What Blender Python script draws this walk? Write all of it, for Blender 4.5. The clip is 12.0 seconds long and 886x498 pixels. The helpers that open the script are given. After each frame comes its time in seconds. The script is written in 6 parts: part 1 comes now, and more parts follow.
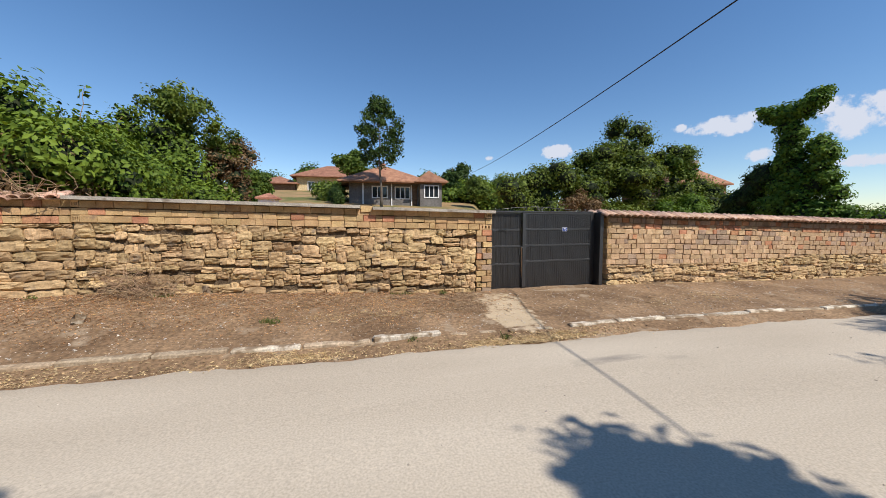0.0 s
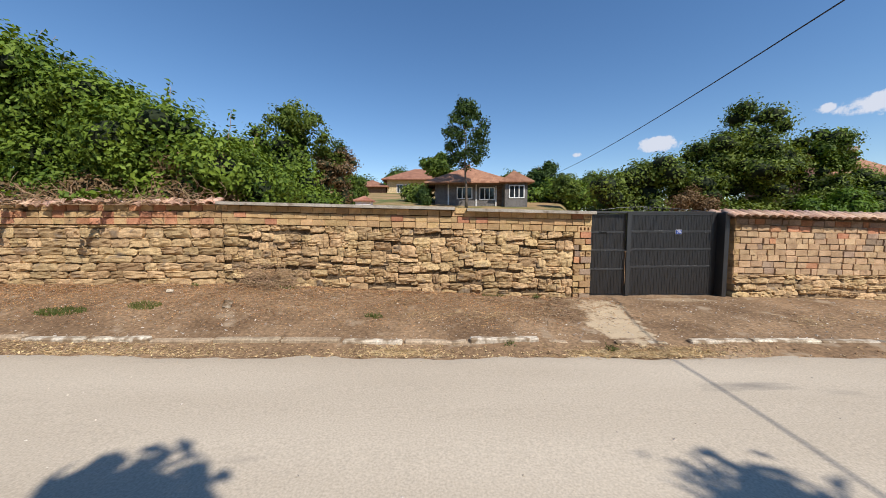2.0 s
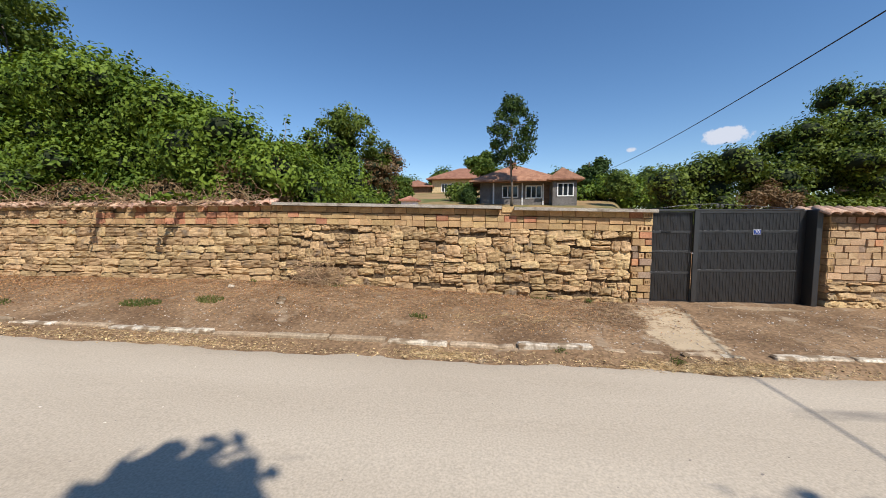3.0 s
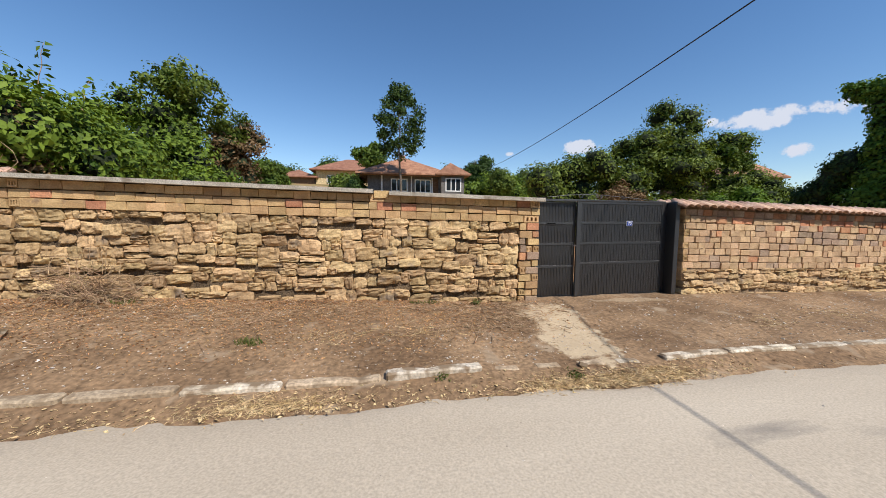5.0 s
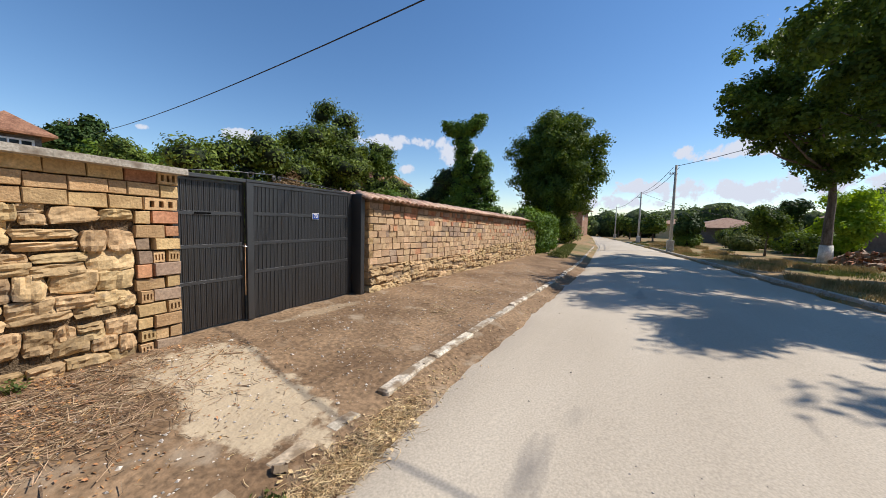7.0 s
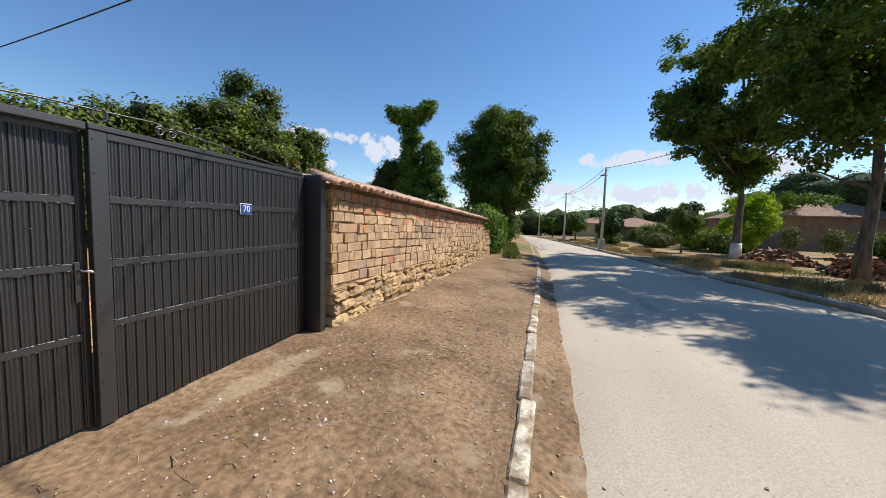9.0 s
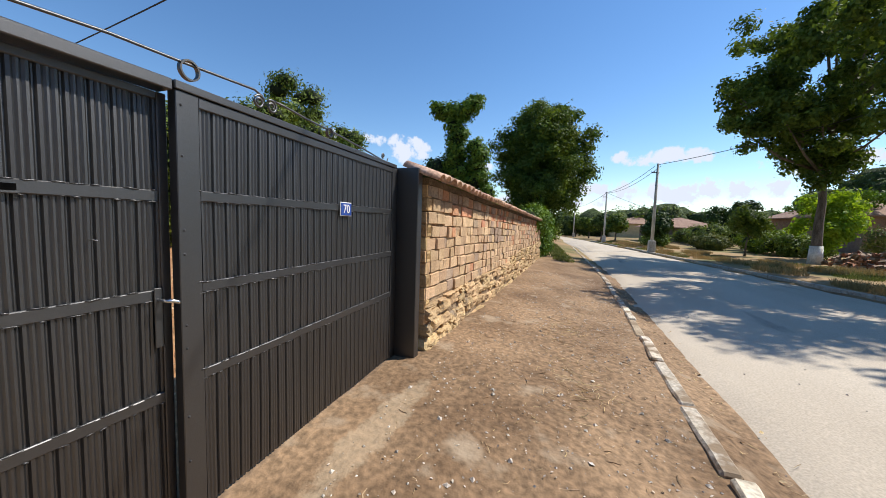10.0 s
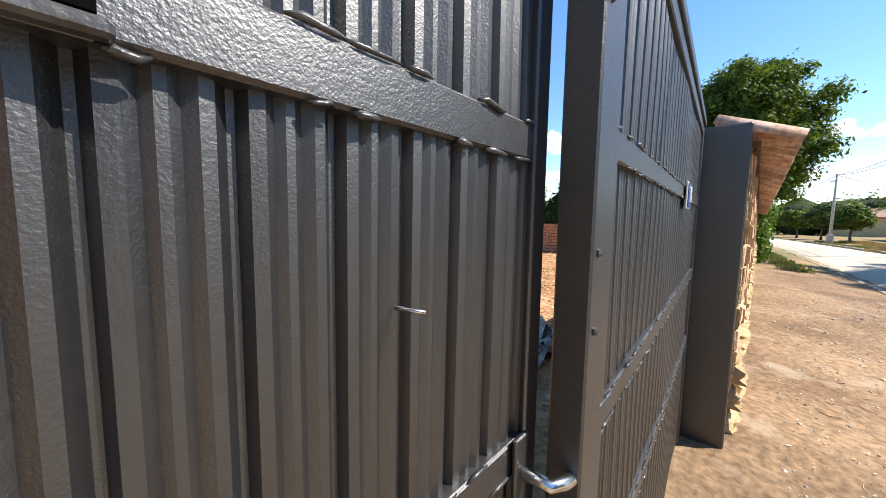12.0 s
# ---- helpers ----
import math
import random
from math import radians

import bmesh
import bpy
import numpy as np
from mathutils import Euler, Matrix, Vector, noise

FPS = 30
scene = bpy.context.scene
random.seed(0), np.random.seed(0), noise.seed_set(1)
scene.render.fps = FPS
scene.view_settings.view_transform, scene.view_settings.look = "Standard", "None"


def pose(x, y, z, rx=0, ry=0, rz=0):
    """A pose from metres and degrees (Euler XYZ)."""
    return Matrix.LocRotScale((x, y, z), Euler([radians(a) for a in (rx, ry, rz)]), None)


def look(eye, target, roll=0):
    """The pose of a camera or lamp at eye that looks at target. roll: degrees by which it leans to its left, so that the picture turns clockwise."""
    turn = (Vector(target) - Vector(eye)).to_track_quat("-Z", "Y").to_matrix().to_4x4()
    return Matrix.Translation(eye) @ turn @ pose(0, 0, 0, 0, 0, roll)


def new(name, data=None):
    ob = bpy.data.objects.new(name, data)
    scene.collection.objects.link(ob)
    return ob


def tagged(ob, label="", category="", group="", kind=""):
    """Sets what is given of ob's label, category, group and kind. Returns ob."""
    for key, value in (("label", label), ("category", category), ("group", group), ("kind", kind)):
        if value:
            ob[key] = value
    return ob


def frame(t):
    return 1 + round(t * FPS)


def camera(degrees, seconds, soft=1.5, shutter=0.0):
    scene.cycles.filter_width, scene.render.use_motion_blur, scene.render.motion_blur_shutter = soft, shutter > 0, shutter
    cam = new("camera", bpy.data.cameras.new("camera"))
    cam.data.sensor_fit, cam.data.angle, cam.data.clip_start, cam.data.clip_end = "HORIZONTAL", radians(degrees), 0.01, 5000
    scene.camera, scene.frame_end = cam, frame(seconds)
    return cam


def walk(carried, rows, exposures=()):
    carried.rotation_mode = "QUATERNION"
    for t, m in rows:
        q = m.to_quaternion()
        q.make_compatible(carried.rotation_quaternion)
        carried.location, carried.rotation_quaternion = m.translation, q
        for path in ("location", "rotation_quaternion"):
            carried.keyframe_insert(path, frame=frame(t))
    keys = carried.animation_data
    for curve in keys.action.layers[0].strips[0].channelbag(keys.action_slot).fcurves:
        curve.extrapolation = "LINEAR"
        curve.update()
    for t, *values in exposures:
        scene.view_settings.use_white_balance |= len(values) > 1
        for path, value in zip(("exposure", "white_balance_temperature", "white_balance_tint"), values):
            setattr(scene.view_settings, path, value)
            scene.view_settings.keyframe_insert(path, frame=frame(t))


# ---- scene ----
cam = camera(104.06, 12.0, soft=0.9)
# seconds, x, y, z, yaw, pitch, roll
ROWS = [
    (0, -0.452, 0.467, 1.477, -13.60, -4.13, 0.09),
    (0.5, -0.476, 0.490, 1.478, -12.07, -4.00, -0.00),
    (1, -0.537, 0.508, 1.483, -8.88, -4.01, -0.04),
    (1.5, -0.618, 0.529, 1.486, -4.93, -4.06, -0.06),
    (2, -0.706, 0.533, 1.498, -0.25, -4.05, -0.04),
    (2.5, -0.744, 0.532, 1.510, 5.35, -4.03, 0.03),
    (2.7, -0.744, 0.569, 1.509, 7.03, -4.07, 0.02),
    (4.3, -0.590, 1.509, 1.426, 6.65, -4.57, -0.06),
    (4.5, -0.494, 1.671, 1.419, 3.91, -4.61, -0.05),
    (5, -0.337, 2.100, 1.378, -10.48, -4.78, -0.41),
    (5.5, -0.176, 2.495, 1.328, -27.29, -4.69, -0.69),
    (6, 0.056, 2.890, 1.310, -41.24, -4.56, -1.06),
    (6.5, 0.300, 3.316, 1.293, -52.90, -4.43, -1.25),
    (7, 0.603, 3.731, 1.310, -61.69, -4.55, -1.57),
    (7.5, 0.959, 4.174, 1.292, -67.78, -4.51, -1.77),
    (7.7, 1.102, 4.351, 1.283, -70.17, -4.50, -1.84),
    (9.3, 2.165, 5.878, 1.273, -73.89, -4.48, -1.89),
    (9.5, 2.272, 6.096, 1.265, -72.67, -4.47, -1.91),
    (10, 2.462, 6.671, 1.272, -69.42, -4.60, -1.88),
    (10.5, 2.626, 7.141, 1.281, -62.55, -4.77, -1.65),
    (11, 2.747, 7.548, 1.296, -55.76, -4.79, -1.29),
    (11.5, 2.863, 7.835, 1.273, -53.43, -4.95, -1.20),
    (12, 2.971, 8.017, 1.243, -47.68, -5.39, -0.84),
]
EXPOSURES = [(0.0, 0.1, 6200, 13), (8.0, 0.15, 6200, 13), (10.0, 0.35, 6150, 12), (11.0, 0.6, 6150, 12), (12.0, 1.0, 6200, 12)]
walk(cam, [(t, pose(x, y, z, 90 + pitch, roll, yaw)) for t, x, y, z, yaw, pitch, roll in ROWS], EXPOSURES)

rng = np.random.default_rng(7)
rnd = random.Random(11)

# ---- light: afternoon sun from the south-east, clear sky with a few cumulus clouds ----
SUN = Vector((0.51, -0.72, 1.0)).normalized()
sun = new("sun", bpy.data.lights.new("sun", "SUN"))
sun.data.energy, sun.data.angle, sun.data.color = 5.0, radians(0.55), (1.0, 0.925, 0.8)
sun.matrix_world = look((30, -40, 60), Vector((30, -40, 60)) - SUN)


def build_world():
    w = bpy.data.worlds.new("world")
    scene.world = w
    w.use_nodes = True
    n, ln = w.node_tree.nodes, w.node_tree.links
    n.clear()
    out, bg, sky = n.new("ShaderNodeOutputWorld"), n.new("ShaderNodeBackground"), n.new("ShaderNodeTexSky")
    sky.sky_type, sky.sun_disc = "NISHITA", False
    sky.sun_elevation = math.asin(SUN.z)
    sky.sun_rotation = math.atan2(SUN.x, SUN.y)
    sky.air_density, sky.dust_density, sky.ozone_density = 1.0, 0.05, 1.2
    bg.inputs["Strength"].default_value = 0.122
    co = n.new("ShaderNodeTexCoord")
    warp = n.new("ShaderNodeTexNoise")
    warp.inputs["Scale"].default_value, warp.inputs["Detail"].default_value, warp.inputs["Roughness"].default_value = 22.0, 8.0, 0.62
    ln.new(co.outputs["Generated"], warp.inputs["Vector"])
    total = None
    # clouds: azimuth from +y, elevation, half width, half height in degrees
    for az, el, ww, hh in ((52, 12.2, 5.5, 1.5), (63.5, 11.3, 4.0, 2.8), (55.5, 8.3, 1.6, 1.0), (32, 11.0, 3.6, 1.3), (65, 6.4, 4.5, 1.0),
                           (58, 12.4, 2.2, 1.3), (101, 9.8, 8.5, 1.6), (103, 5.0, 16.0, 2.2), (91, 5.5, 6.0, 1.6), (118, 8.0, 8.0, 2.0),
                           (76, 9.0, 2.5, 1.0), (47.5, 12.6, 1.2, 0.7), (21, 10.5, 1.0, 0.5), (84, 3.5, 12.0, 1.6)):
        a, e = radians(az), radians(el)
        mid = Vector((math.sin(a) * math.cos(e), math.cos(a) * math.cos(e), math.sin(e)))
        side = Vector((math.cos(a), -math.sin(a), 0))
        up = side.cross(mid) * -1 if side.cross(mid).z < 0 else side.cross(mid)
        q = []
        for axis, half in ((side, ww), (up, hh)):
            d = n.new("ShaderNodeVectorMath")
            d.operation = "DOT_PRODUCT"
            ln.new(co.outputs["Generated"], d.inputs[0])
            d.inputs[1].default_value = axis
            s = n.new("ShaderNodeMath")
            s.operation = "MULTIPLY_ADD"
            ln.new(d.outputs["Value"], s.inputs[0])
            s.inputs[1].default_value = 1 / math.sin(radians(half))
            s.inputs[2].default_value = -mid.dot(axis) / math.sin(radians(half))
            p = n.new("ShaderNodeMath")
            p.operation = "MULTIPLY"
            ln.new(s.outputs[0], p.inputs[0])
            ln.new(s.outputs[0], p.inputs[1])
            q.append(p)
        front = n.new("ShaderNodeVectorMath")
        front.operation = "DOT_PRODUCT"
        ln.new(co.outputs["Generated"], front.inputs[0])
        front.inputs[1].default_value = mid
        gate_ = n.new("ShaderNodeMath")
        gate_.operation = "GREATER_THAN"
        ln.new(front.outputs["Value"], gate_.inputs[0])
        gate_.inputs[1].default_value = 0.8
        add = n.new("ShaderNodeMath")
        ln.new(q[0].outputs[0], add.inputs[0])
        ln.new(q[1].outputs[0], add.inputs[1])
        inv = n.new("ShaderNodeMath")
        inv.operation = "SUBTRACT"
        inv.inputs[0].default_value = 1.0
        inv.use_clamp = True
        ln.new(add.outputs[0], inv.inputs[1])
        m = n.new("ShaderNodeMath")
        m.operation = "MULTIPLY"
        ln.new(inv.outputs[0], m.inputs[0])
        ln.new(gate_.outputs[0], m.inputs[1])
        if total is None:
            total = m
        else:
            mx = n.new("ShaderNodeMath")
            mx.operation = "MAXIMUM"
            ln.new(total.outputs[0], mx.inputs[0])
            ln.new(m.outputs[0], mx.inputs[1])
            total = mx
    comb = n.new("ShaderNodeMath")
    comb.operation = "MULTIPLY_ADD"
    ln.new(warp.outputs["Fac"], comb.inputs[0])
    comb.inputs[1].default_value = 3.4
    ln.new(total.outputs[0], comb.inputs[2])
    step = n.new("ShaderNodeMapRange")
    step.inputs["From Min"].default_value, step.inputs["From Max"].default_value = 2.1, 2.55
    step.interpolation_type = "SMOOTHSTEP"
    ln.new(comb.outputs[0], step.inputs["Value"])
    only = n.new("ShaderNodeMath")
    only.operation = "MULTIPLY"
    has = n.new("ShaderNodeMapRange")
    has.inputs["From Max"].default_value = 0.25
    ln.new(total.outputs[0], has.inputs["Value"])
    ln.new(step.outputs[0], only.inputs[0])
    ln.new(has.outputs[0], only.inputs[1])
    mix = n.new("ShaderNodeMix")
    mix.data_type = "RGBA"
    ln.new(only.outputs[0], mix.inputs["Factor"])
    rich = n.new("ShaderNodeHueSaturation")
    rich.inputs["Saturation"].default_value = 1.2
    ln.new(sky.outputs[0], rich.inputs["Color"])
    ln.new(rich.outputs[0], mix.inputs["A"])
    mix.inputs["B"].default_value = (5.3, 5.6, 6.1, 1)
    ln.new(mix.outputs["Result"], bg.inputs["Color"])
    ln.new(bg.outputs[0], out.inputs[0])


build_world()


# ---- materials ----
def mat(name, c1, c2, scale=3.0, rough=0.85, bump=0.3, fine=9.0, dist=0.01, spread=0.0, metal=0.0, island=False, grain=0.35, spots=None, streak=None, spec=0.3, ior=1.5):
    """Two-scale mottled surface. c1, c2: colours of the large mottling; spread: brightness change from piece to piece; spots: (colour, scale, amount)."""
    m = bpy.data.materials.new(name)
    m.use_nodes = True
    n, ln = m.node_tree.nodes, m.node_tree.links
    b = n["Principled BSDF"]
    geo = n.new("ShaderNodeNewGeometry")
    pos = geo.outputs["Position"]
    if streak:
        mp = n.new("ShaderNodeMapping")
        mp.inputs["Scale"].default_value = streak
        ln.new(pos, mp.inputs["Vector"])
        pos = mp.outputs[0]
    big, small = n.new("ShaderNodeTexNoise"), n.new("ShaderNodeTexNoise")
    big.inputs["Scale"].default_value, big.inputs["Detail"].default_value = scale, 5.0
    small.inputs["Scale"].default_value, small.inputs["Detail"].default_value = scale * fine, 4.0
    ln.new(pos, big.inputs["Vector"])
    ln.new(pos if streak and streak[2] < 0.3 else geo.outputs["Position"], small.inputs["Vector"])
    ramp = n.new("ShaderNodeValToRGB")
    ramp.color_ramp.elements[0].position, ramp.color_ramp.elements[0].color = 0.34, (*c1, 1)
    ramp.color_ramp.elements[1].position, ramp.color_ramp.elements[1].color = 0.66, (*c2, 1)
    ln.new(big.outputs["Fac"], ramp.inputs["Fac"])
    val = n.new("ShaderNodeMapRange")
    val.inputs["From Min"].default_value, val.inputs["From Max"].default_value = 0.3, 0.7
    val.inputs["To Min"].default_value, val.inputs["To Max"].default_value = 1 - grain, 1 + grain
    ln.new(small.outputs["Fac"], val.inputs["Value"])
    hsv = n.new("ShaderNodeHueSaturation")
    ln.new(ramp.outputs[0], hsv.inputs["Color"])
    if spread:
        rn = geo.outputs["Random Per Island"]
        if not island:
            rn = n.new("ShaderNodeObjectInfo").outputs["Random"]
        sp = n.new("ShaderNodeMapRange")
        sp.inputs["To Min"].default_value, sp.inputs["To Max"].default_value = 1 - spread, 1 + spread
        ln.new(rn, sp.inputs["Value"])
        mu = n.new("ShaderNodeMath")
        mu.operation = "MULTIPLY"
        ln.new(sp.outputs[0], mu.inputs[0])
        ln.new(val.outputs[0], mu.inputs[1])
        ln.new(mu.outputs[0], hsv.inputs["Value"])
        hu = n.new("ShaderNodeMapRange")
        wh = n.new("ShaderNodeMath")
        wh.operation = "FRACT"
        mm = n.new("ShaderNodeMath")
        mm.operation = "MULTIPLY"
        mm.inputs[1].default_value = 7.31
        ln.new(rn, mm.inputs[0])
        ln.new(mm.outputs[0], wh.inputs[0])
        hu.inputs["To Min"].default_value, hu.inputs["To Max"].default_value = 0.5 - 0.03 * spread, 0.5 + 0.03 * spread
        ln.new(wh.outputs[0], hu.inputs["Value"])
        ln.new(hu.outputs[0], hsv.inputs["Hue"])
    else:
        ln.new(val.outputs[0], hsv.inputs["Value"])
    col = hsv.outputs[0]
    if spots:
        sn = n.new("ShaderNodeTexNoise")
        sn.inputs["Scale"].default_value, sn.inputs["Detail"].default_value = spots[1], 6.0
        ln.new(pos, sn.inputs["Vector"])
        sr = n.new("ShaderNodeMapRange")
        sr.inputs["From Min"].default_value, sr.inputs["From Max"].default_value = 1 - spots[2] - 0.05, 1 - spots[2] + 0.07
        ln.new(sn.outputs["Fac"], sr.inputs["Value"])
        mx = n.new("ShaderNodeMix")
        mx.data_type = "RGBA"
        ln.new(sr.outputs[0], mx.inputs["Factor"])
        ln.new(col, mx.inputs["A"])
        mx.inputs["B"].default_value = (*spots[0], 1)
        col = mx.outputs["Result"]
    ln.new(col, b.inputs["Base Color"])
    b.inputs["Roughness"].default_value, b.inputs["Metallic"].default_value = rough, metal
    b.inputs["Specular IOR Level"].default_value, b.inputs["IOR"].default_value = spec, ior
    if bump:
        h = n.new("ShaderNodeMath")
        ln.new(big.outputs["Fac"], h.inputs[0])
        ln.new(small.outputs["Fac"], h.inputs[1])
        bp = n.new("ShaderNodeBump")
        bp.inputs["Strength"].default_value, bp.inputs["Distance"].default_value = bump, dist
        ln.new(h.outputs[0], bp.inputs["Height"])
        ln.new(bp.outputs[0], b.inputs["Normal"])
    return m


def leaf_mat(name, c1, c2, through_light=0.16, rough=0.6):
    """A leaf: its tint changes from leaf to leaf, some light passes through it."""
    m = bpy.data.materials.new(name)
    m.use_nodes = True
    n, ln = m.node_tree.nodes, m.node_tree.links
    b, out = n["Principled BSDF"], n["Material Output"]
    geo = n.new("ShaderNodeNewGeometry")
    ramp = n.new("ShaderNodeValToRGB")
    ramp.color_ramp.elements[0].color, ramp.color_ramp.elements[1].color = (*c1, 1), (*c2, 1)
    no = n.new("ShaderNodeTexNoise")
    no.inputs["Scale"].default_value = 0.9
    ln.new(geo.outputs["Position"], no.inputs["Vector"])
    mixv = n.new("ShaderNodeMath")
    mixv.operation = "MULTIPLY_ADD"
    ln.new(geo.outputs["Random Per Island"], mixv.inputs[0])
    mixv.inputs[1].default_value = 0.65
    sub = n.new("ShaderNodeMath")
    sub.operation = "MULTIPLY_ADD"
    ln.new(no.outputs["Fac"], sub.inputs[0])
    sub.inputs[1].default_value, sub.inputs[2].default_value = 1.2, -0.45
    ln.new(sub.outputs[0], mixv.inputs[2])
    ln.new(mixv.outputs[0], ramp.inputs["Fac"])
    ln.new(ramp.outputs[0], b.inputs["Base Color"])
    b.inputs["Roughness"].default_value = rough
    b.inputs["Specular IOR Level"].default_value = 0.2
    tr = n.new("ShaderNodeBsdfTranslucent")
    hs = n.new("ShaderNodeHueSaturation")
    hs.inputs["Hue"].default_value, hs.inputs["Saturation"].default_value, hs.inputs["Value"].default_value = 0.48, 1.1, 1.6
    ln.new(ramp.outputs[0], hs.inputs["Color"])
    ln.new(hs.outputs[0], tr.inputs["Color"])
    mx = n.new("ShaderNodeMixShader")
    mx.inputs[0].default_value = through_light
    ln.new(b.outputs[0], mx.inputs[1])
    ln.new(tr.outputs[0], mx.inputs[2])
    ln.new(mx.outputs[0], out.inputs["Surface"])
    return m


M_ROAD = mat("road_asphalt", (0.44, 0.372, 0.28), (0.53, 0.457, 0.352), 0.6, 0.9, 0.35, 90.0, 0.006, grain=0.16, spots=((0.2, 0.18, 0.155), 1.3, 0.29), streak=(0.25, 1.0, 1.0))
M_DIRT = mat("dry_dirt", (0.16, 0.098, 0.052), (0.285, 0.187, 0.105), 0.9, 0.95, 0.7, 22.0, 0.02, grain=0.4, spots=((0.33, 0.25, 0.165), 2.4, 0.36))
M_STONE = mat("sandstone", (0.37, 0.25, 0.125), (0.53, 0.375, 0.2), 3.2, 0.92, 0.8, 11.0, 0.01, spread=0.24, grain=0.2, spots=((0.26, 0.195, 0.13), 4.0, 0.36), streak=(1.0, 1.0, 1.05))
M_BRICK = mat("fired_brick", (0.44, 0.285, 0.135), (0.57, 0.39, 0.195), 6.0, 0.9, 0.7, 8.0, 0.012, spread=0.22, grain=0.16, spots=((0.3, 0.2, 0.12), 7.0, 0.33))
M_BRICK_RED = mat("red_brick", (0.42, 0.19, 0.1), (0.54, 0.275, 0.15), 6.0, 0.9, 0.5, 8.0, 0.008, spread=0.22, grain=0.22)
M_BRICK_GREY = mat("weathered_brick", (0.3, 0.21, 0.145), (0.41, 0.3, 0.205), 6.0, 0.9, 0.5, 8.0, 0.008, spread=0.22, grain=0.25)
# clay mortar, its colour deepened for the shade in the stone gaps
M_MORTAR_SHADED = mat("shaded_clay_mortar", (0.1, 0.07, 0.042), (0.21, 0.15, 0.09), 7.0, 0.95, 1.0, 9.0, 0.04)
M_CLAY = mat("pale_clay_mortar", (0.2, 0.14, 0.085), (0.34, 0.245, 0.15), 7.0, 0.95, 1.0, 9.0, 0.02)
M_CONC = mat("old_concrete", (0.34, 0.3, 0.24), (0.47, 0.43, 0.36), 4.0, 0.9, 0.5, 12.0, 0.008, spots=((0.2, 0.16, 0.12), 6.0, 0.36))
M_KERB = mat("limed_kerb", (0.46, 0.385, 0.28), (0.64, 0.575, 0.47), 3.0, 0.9, 0.6, 10.0, 0.01, spread=0.2, spots=((0.24, 0.175, 0.11), 5.0, 0.5))
M_KERB_BARE = mat("bare_kerb_stone", (0.33, 0.245, 0.155), (0.46, 0.365, 0.25), 3.0, 0.92, 0.5, 11.0, 0.008, spread=0.15, spots=((0.24, 0.175, 0.11), 5.0, 0.42))
M_TILE = mat("clay_tile", (0.42, 0.25, 0.165), (0.56, 0.38, 0.275), 4.0, 0.85, 0.4, 9.0, 0.006, spread=0.3, spots=((0.6, 0.46, 0.36), 8.0, 0.36))
M_ROOF = mat("old_roof_tiles", (0.22, 0.1, 0.062), (0.34, 0.17, 0.105), 2.0, 0.9, 0.5, 6.0, 0.02, spread=0.25)
M_BLACK = mat("black_gloss_paint", (0.0035, 0.0035, 0.004), (0.007, 0.007, 0.0075), 90.0, 0.44, 0.45, 5.0, 0.0009, grain=0.2, spec=1.0, ior=1.62)
M_BLACKTRIM = mat("black_rail_paint", (0.006, 0.006, 0.0065), (0.013, 0.013, 0.0135), 110.0, 0.42, 0.5, 4.0, 0.0009, grain=0.3, spec=1.0, ior=1.62)
M_WELD = mat("weld_bead", (0.02, 0.02, 0.021), (0.06, 0.06, 0.06), 30.0, 0.32, 0.6, 4.0, 0.002, spec=0.6)
M_CHROME = mat("worn_chrome", (0.55, 0.55, 0.55), (0.7, 0.7, 0.69), 20.0, 0.25, 0.1, 6.0, 0.001, metal=1.0)
M_BARK = mat("bark", (0.09, 0.07, 0.05), (0.19, 0.155, 0.12), 3.0, 0.95, 0.9, 8.0, 0.03, streak=(3.0, 3.0, 0.6))
M_LIME = mat("lime_wash", (0.6, 0.57, 0.5), (0.75, 0.73, 0.67), 5.0, 0.9, 0.5, 6.0, 0.01)
M_TWIG = mat("dry_twig", (0.27, 0.17, 0.095), (0.46, 0.33, 0.2), 9.0, 0.9, 0.2, spread=0.35, island=True)
M_STRAW = mat("straw", (0.44, 0.3, 0.14), (0.62, 0.47, 0.26), 9.0, 0.85, 0.0, spread=0.35, island=True)
M_PEBBLE = mat("pebble", (0.38, 0.32, 0.25), (0.6, 0.54, 0.46), 9.0, 0.9, 0.3, spread=0.4, island=True)
M_DEADLEAF = mat("dry_leaf", (0.31, 0.155, 0.062), (0.5, 0.285, 0.125), 3.0, 0.9, 0.0, spread=0.4, island=True)
M_WIRE = mat("cable", (0.015, 0.015, 0.016), (0.03, 0.03, 0.03), 5.0, 0.6, 0.0)
M_POLE = mat("pole_concrete", (0.36, 0.34, 0.3), (0.48, 0.46, 0.41), 3.0, 0.9, 0.3)
# grey taken darker than the render itself, to hold the eaves' shade
M_GREYWALL_SHADED = mat("shaded_grey_render", (0.13, 0.12, 0.11), (0.18, 0.165, 0.15), 1.5, 0.9, 0.2)
M_YELLOW = mat("ochre_render", (0.5, 0.38, 0.2), (0.58, 0.46, 0.26), 1.5, 0.9, 0.2)
M_WHITE = mat("white_paint", (0.74, 0.73, 0.7), (0.82, 0.81, 0.78), 3.0, 0.6, 0.05, grain=0.06)
M_ROOF_OLD = mat("faded_roof_tiles", (0.26, 0.155, 0.105), (0.36, 0.235, 0.165), 2.0, 0.9, 0.5, 6.0, 0.02)
M_BRICK_PALE = mat("pale_brick", (0.455, 0.3, 0.168), (0.575, 0.4, 0.24), 6.0, 0.9, 0.7, 8.0, 0.012, spread=0.2, grain=0.16, spots=((0.3, 0.2, 0.125), 7.0, 0.34))
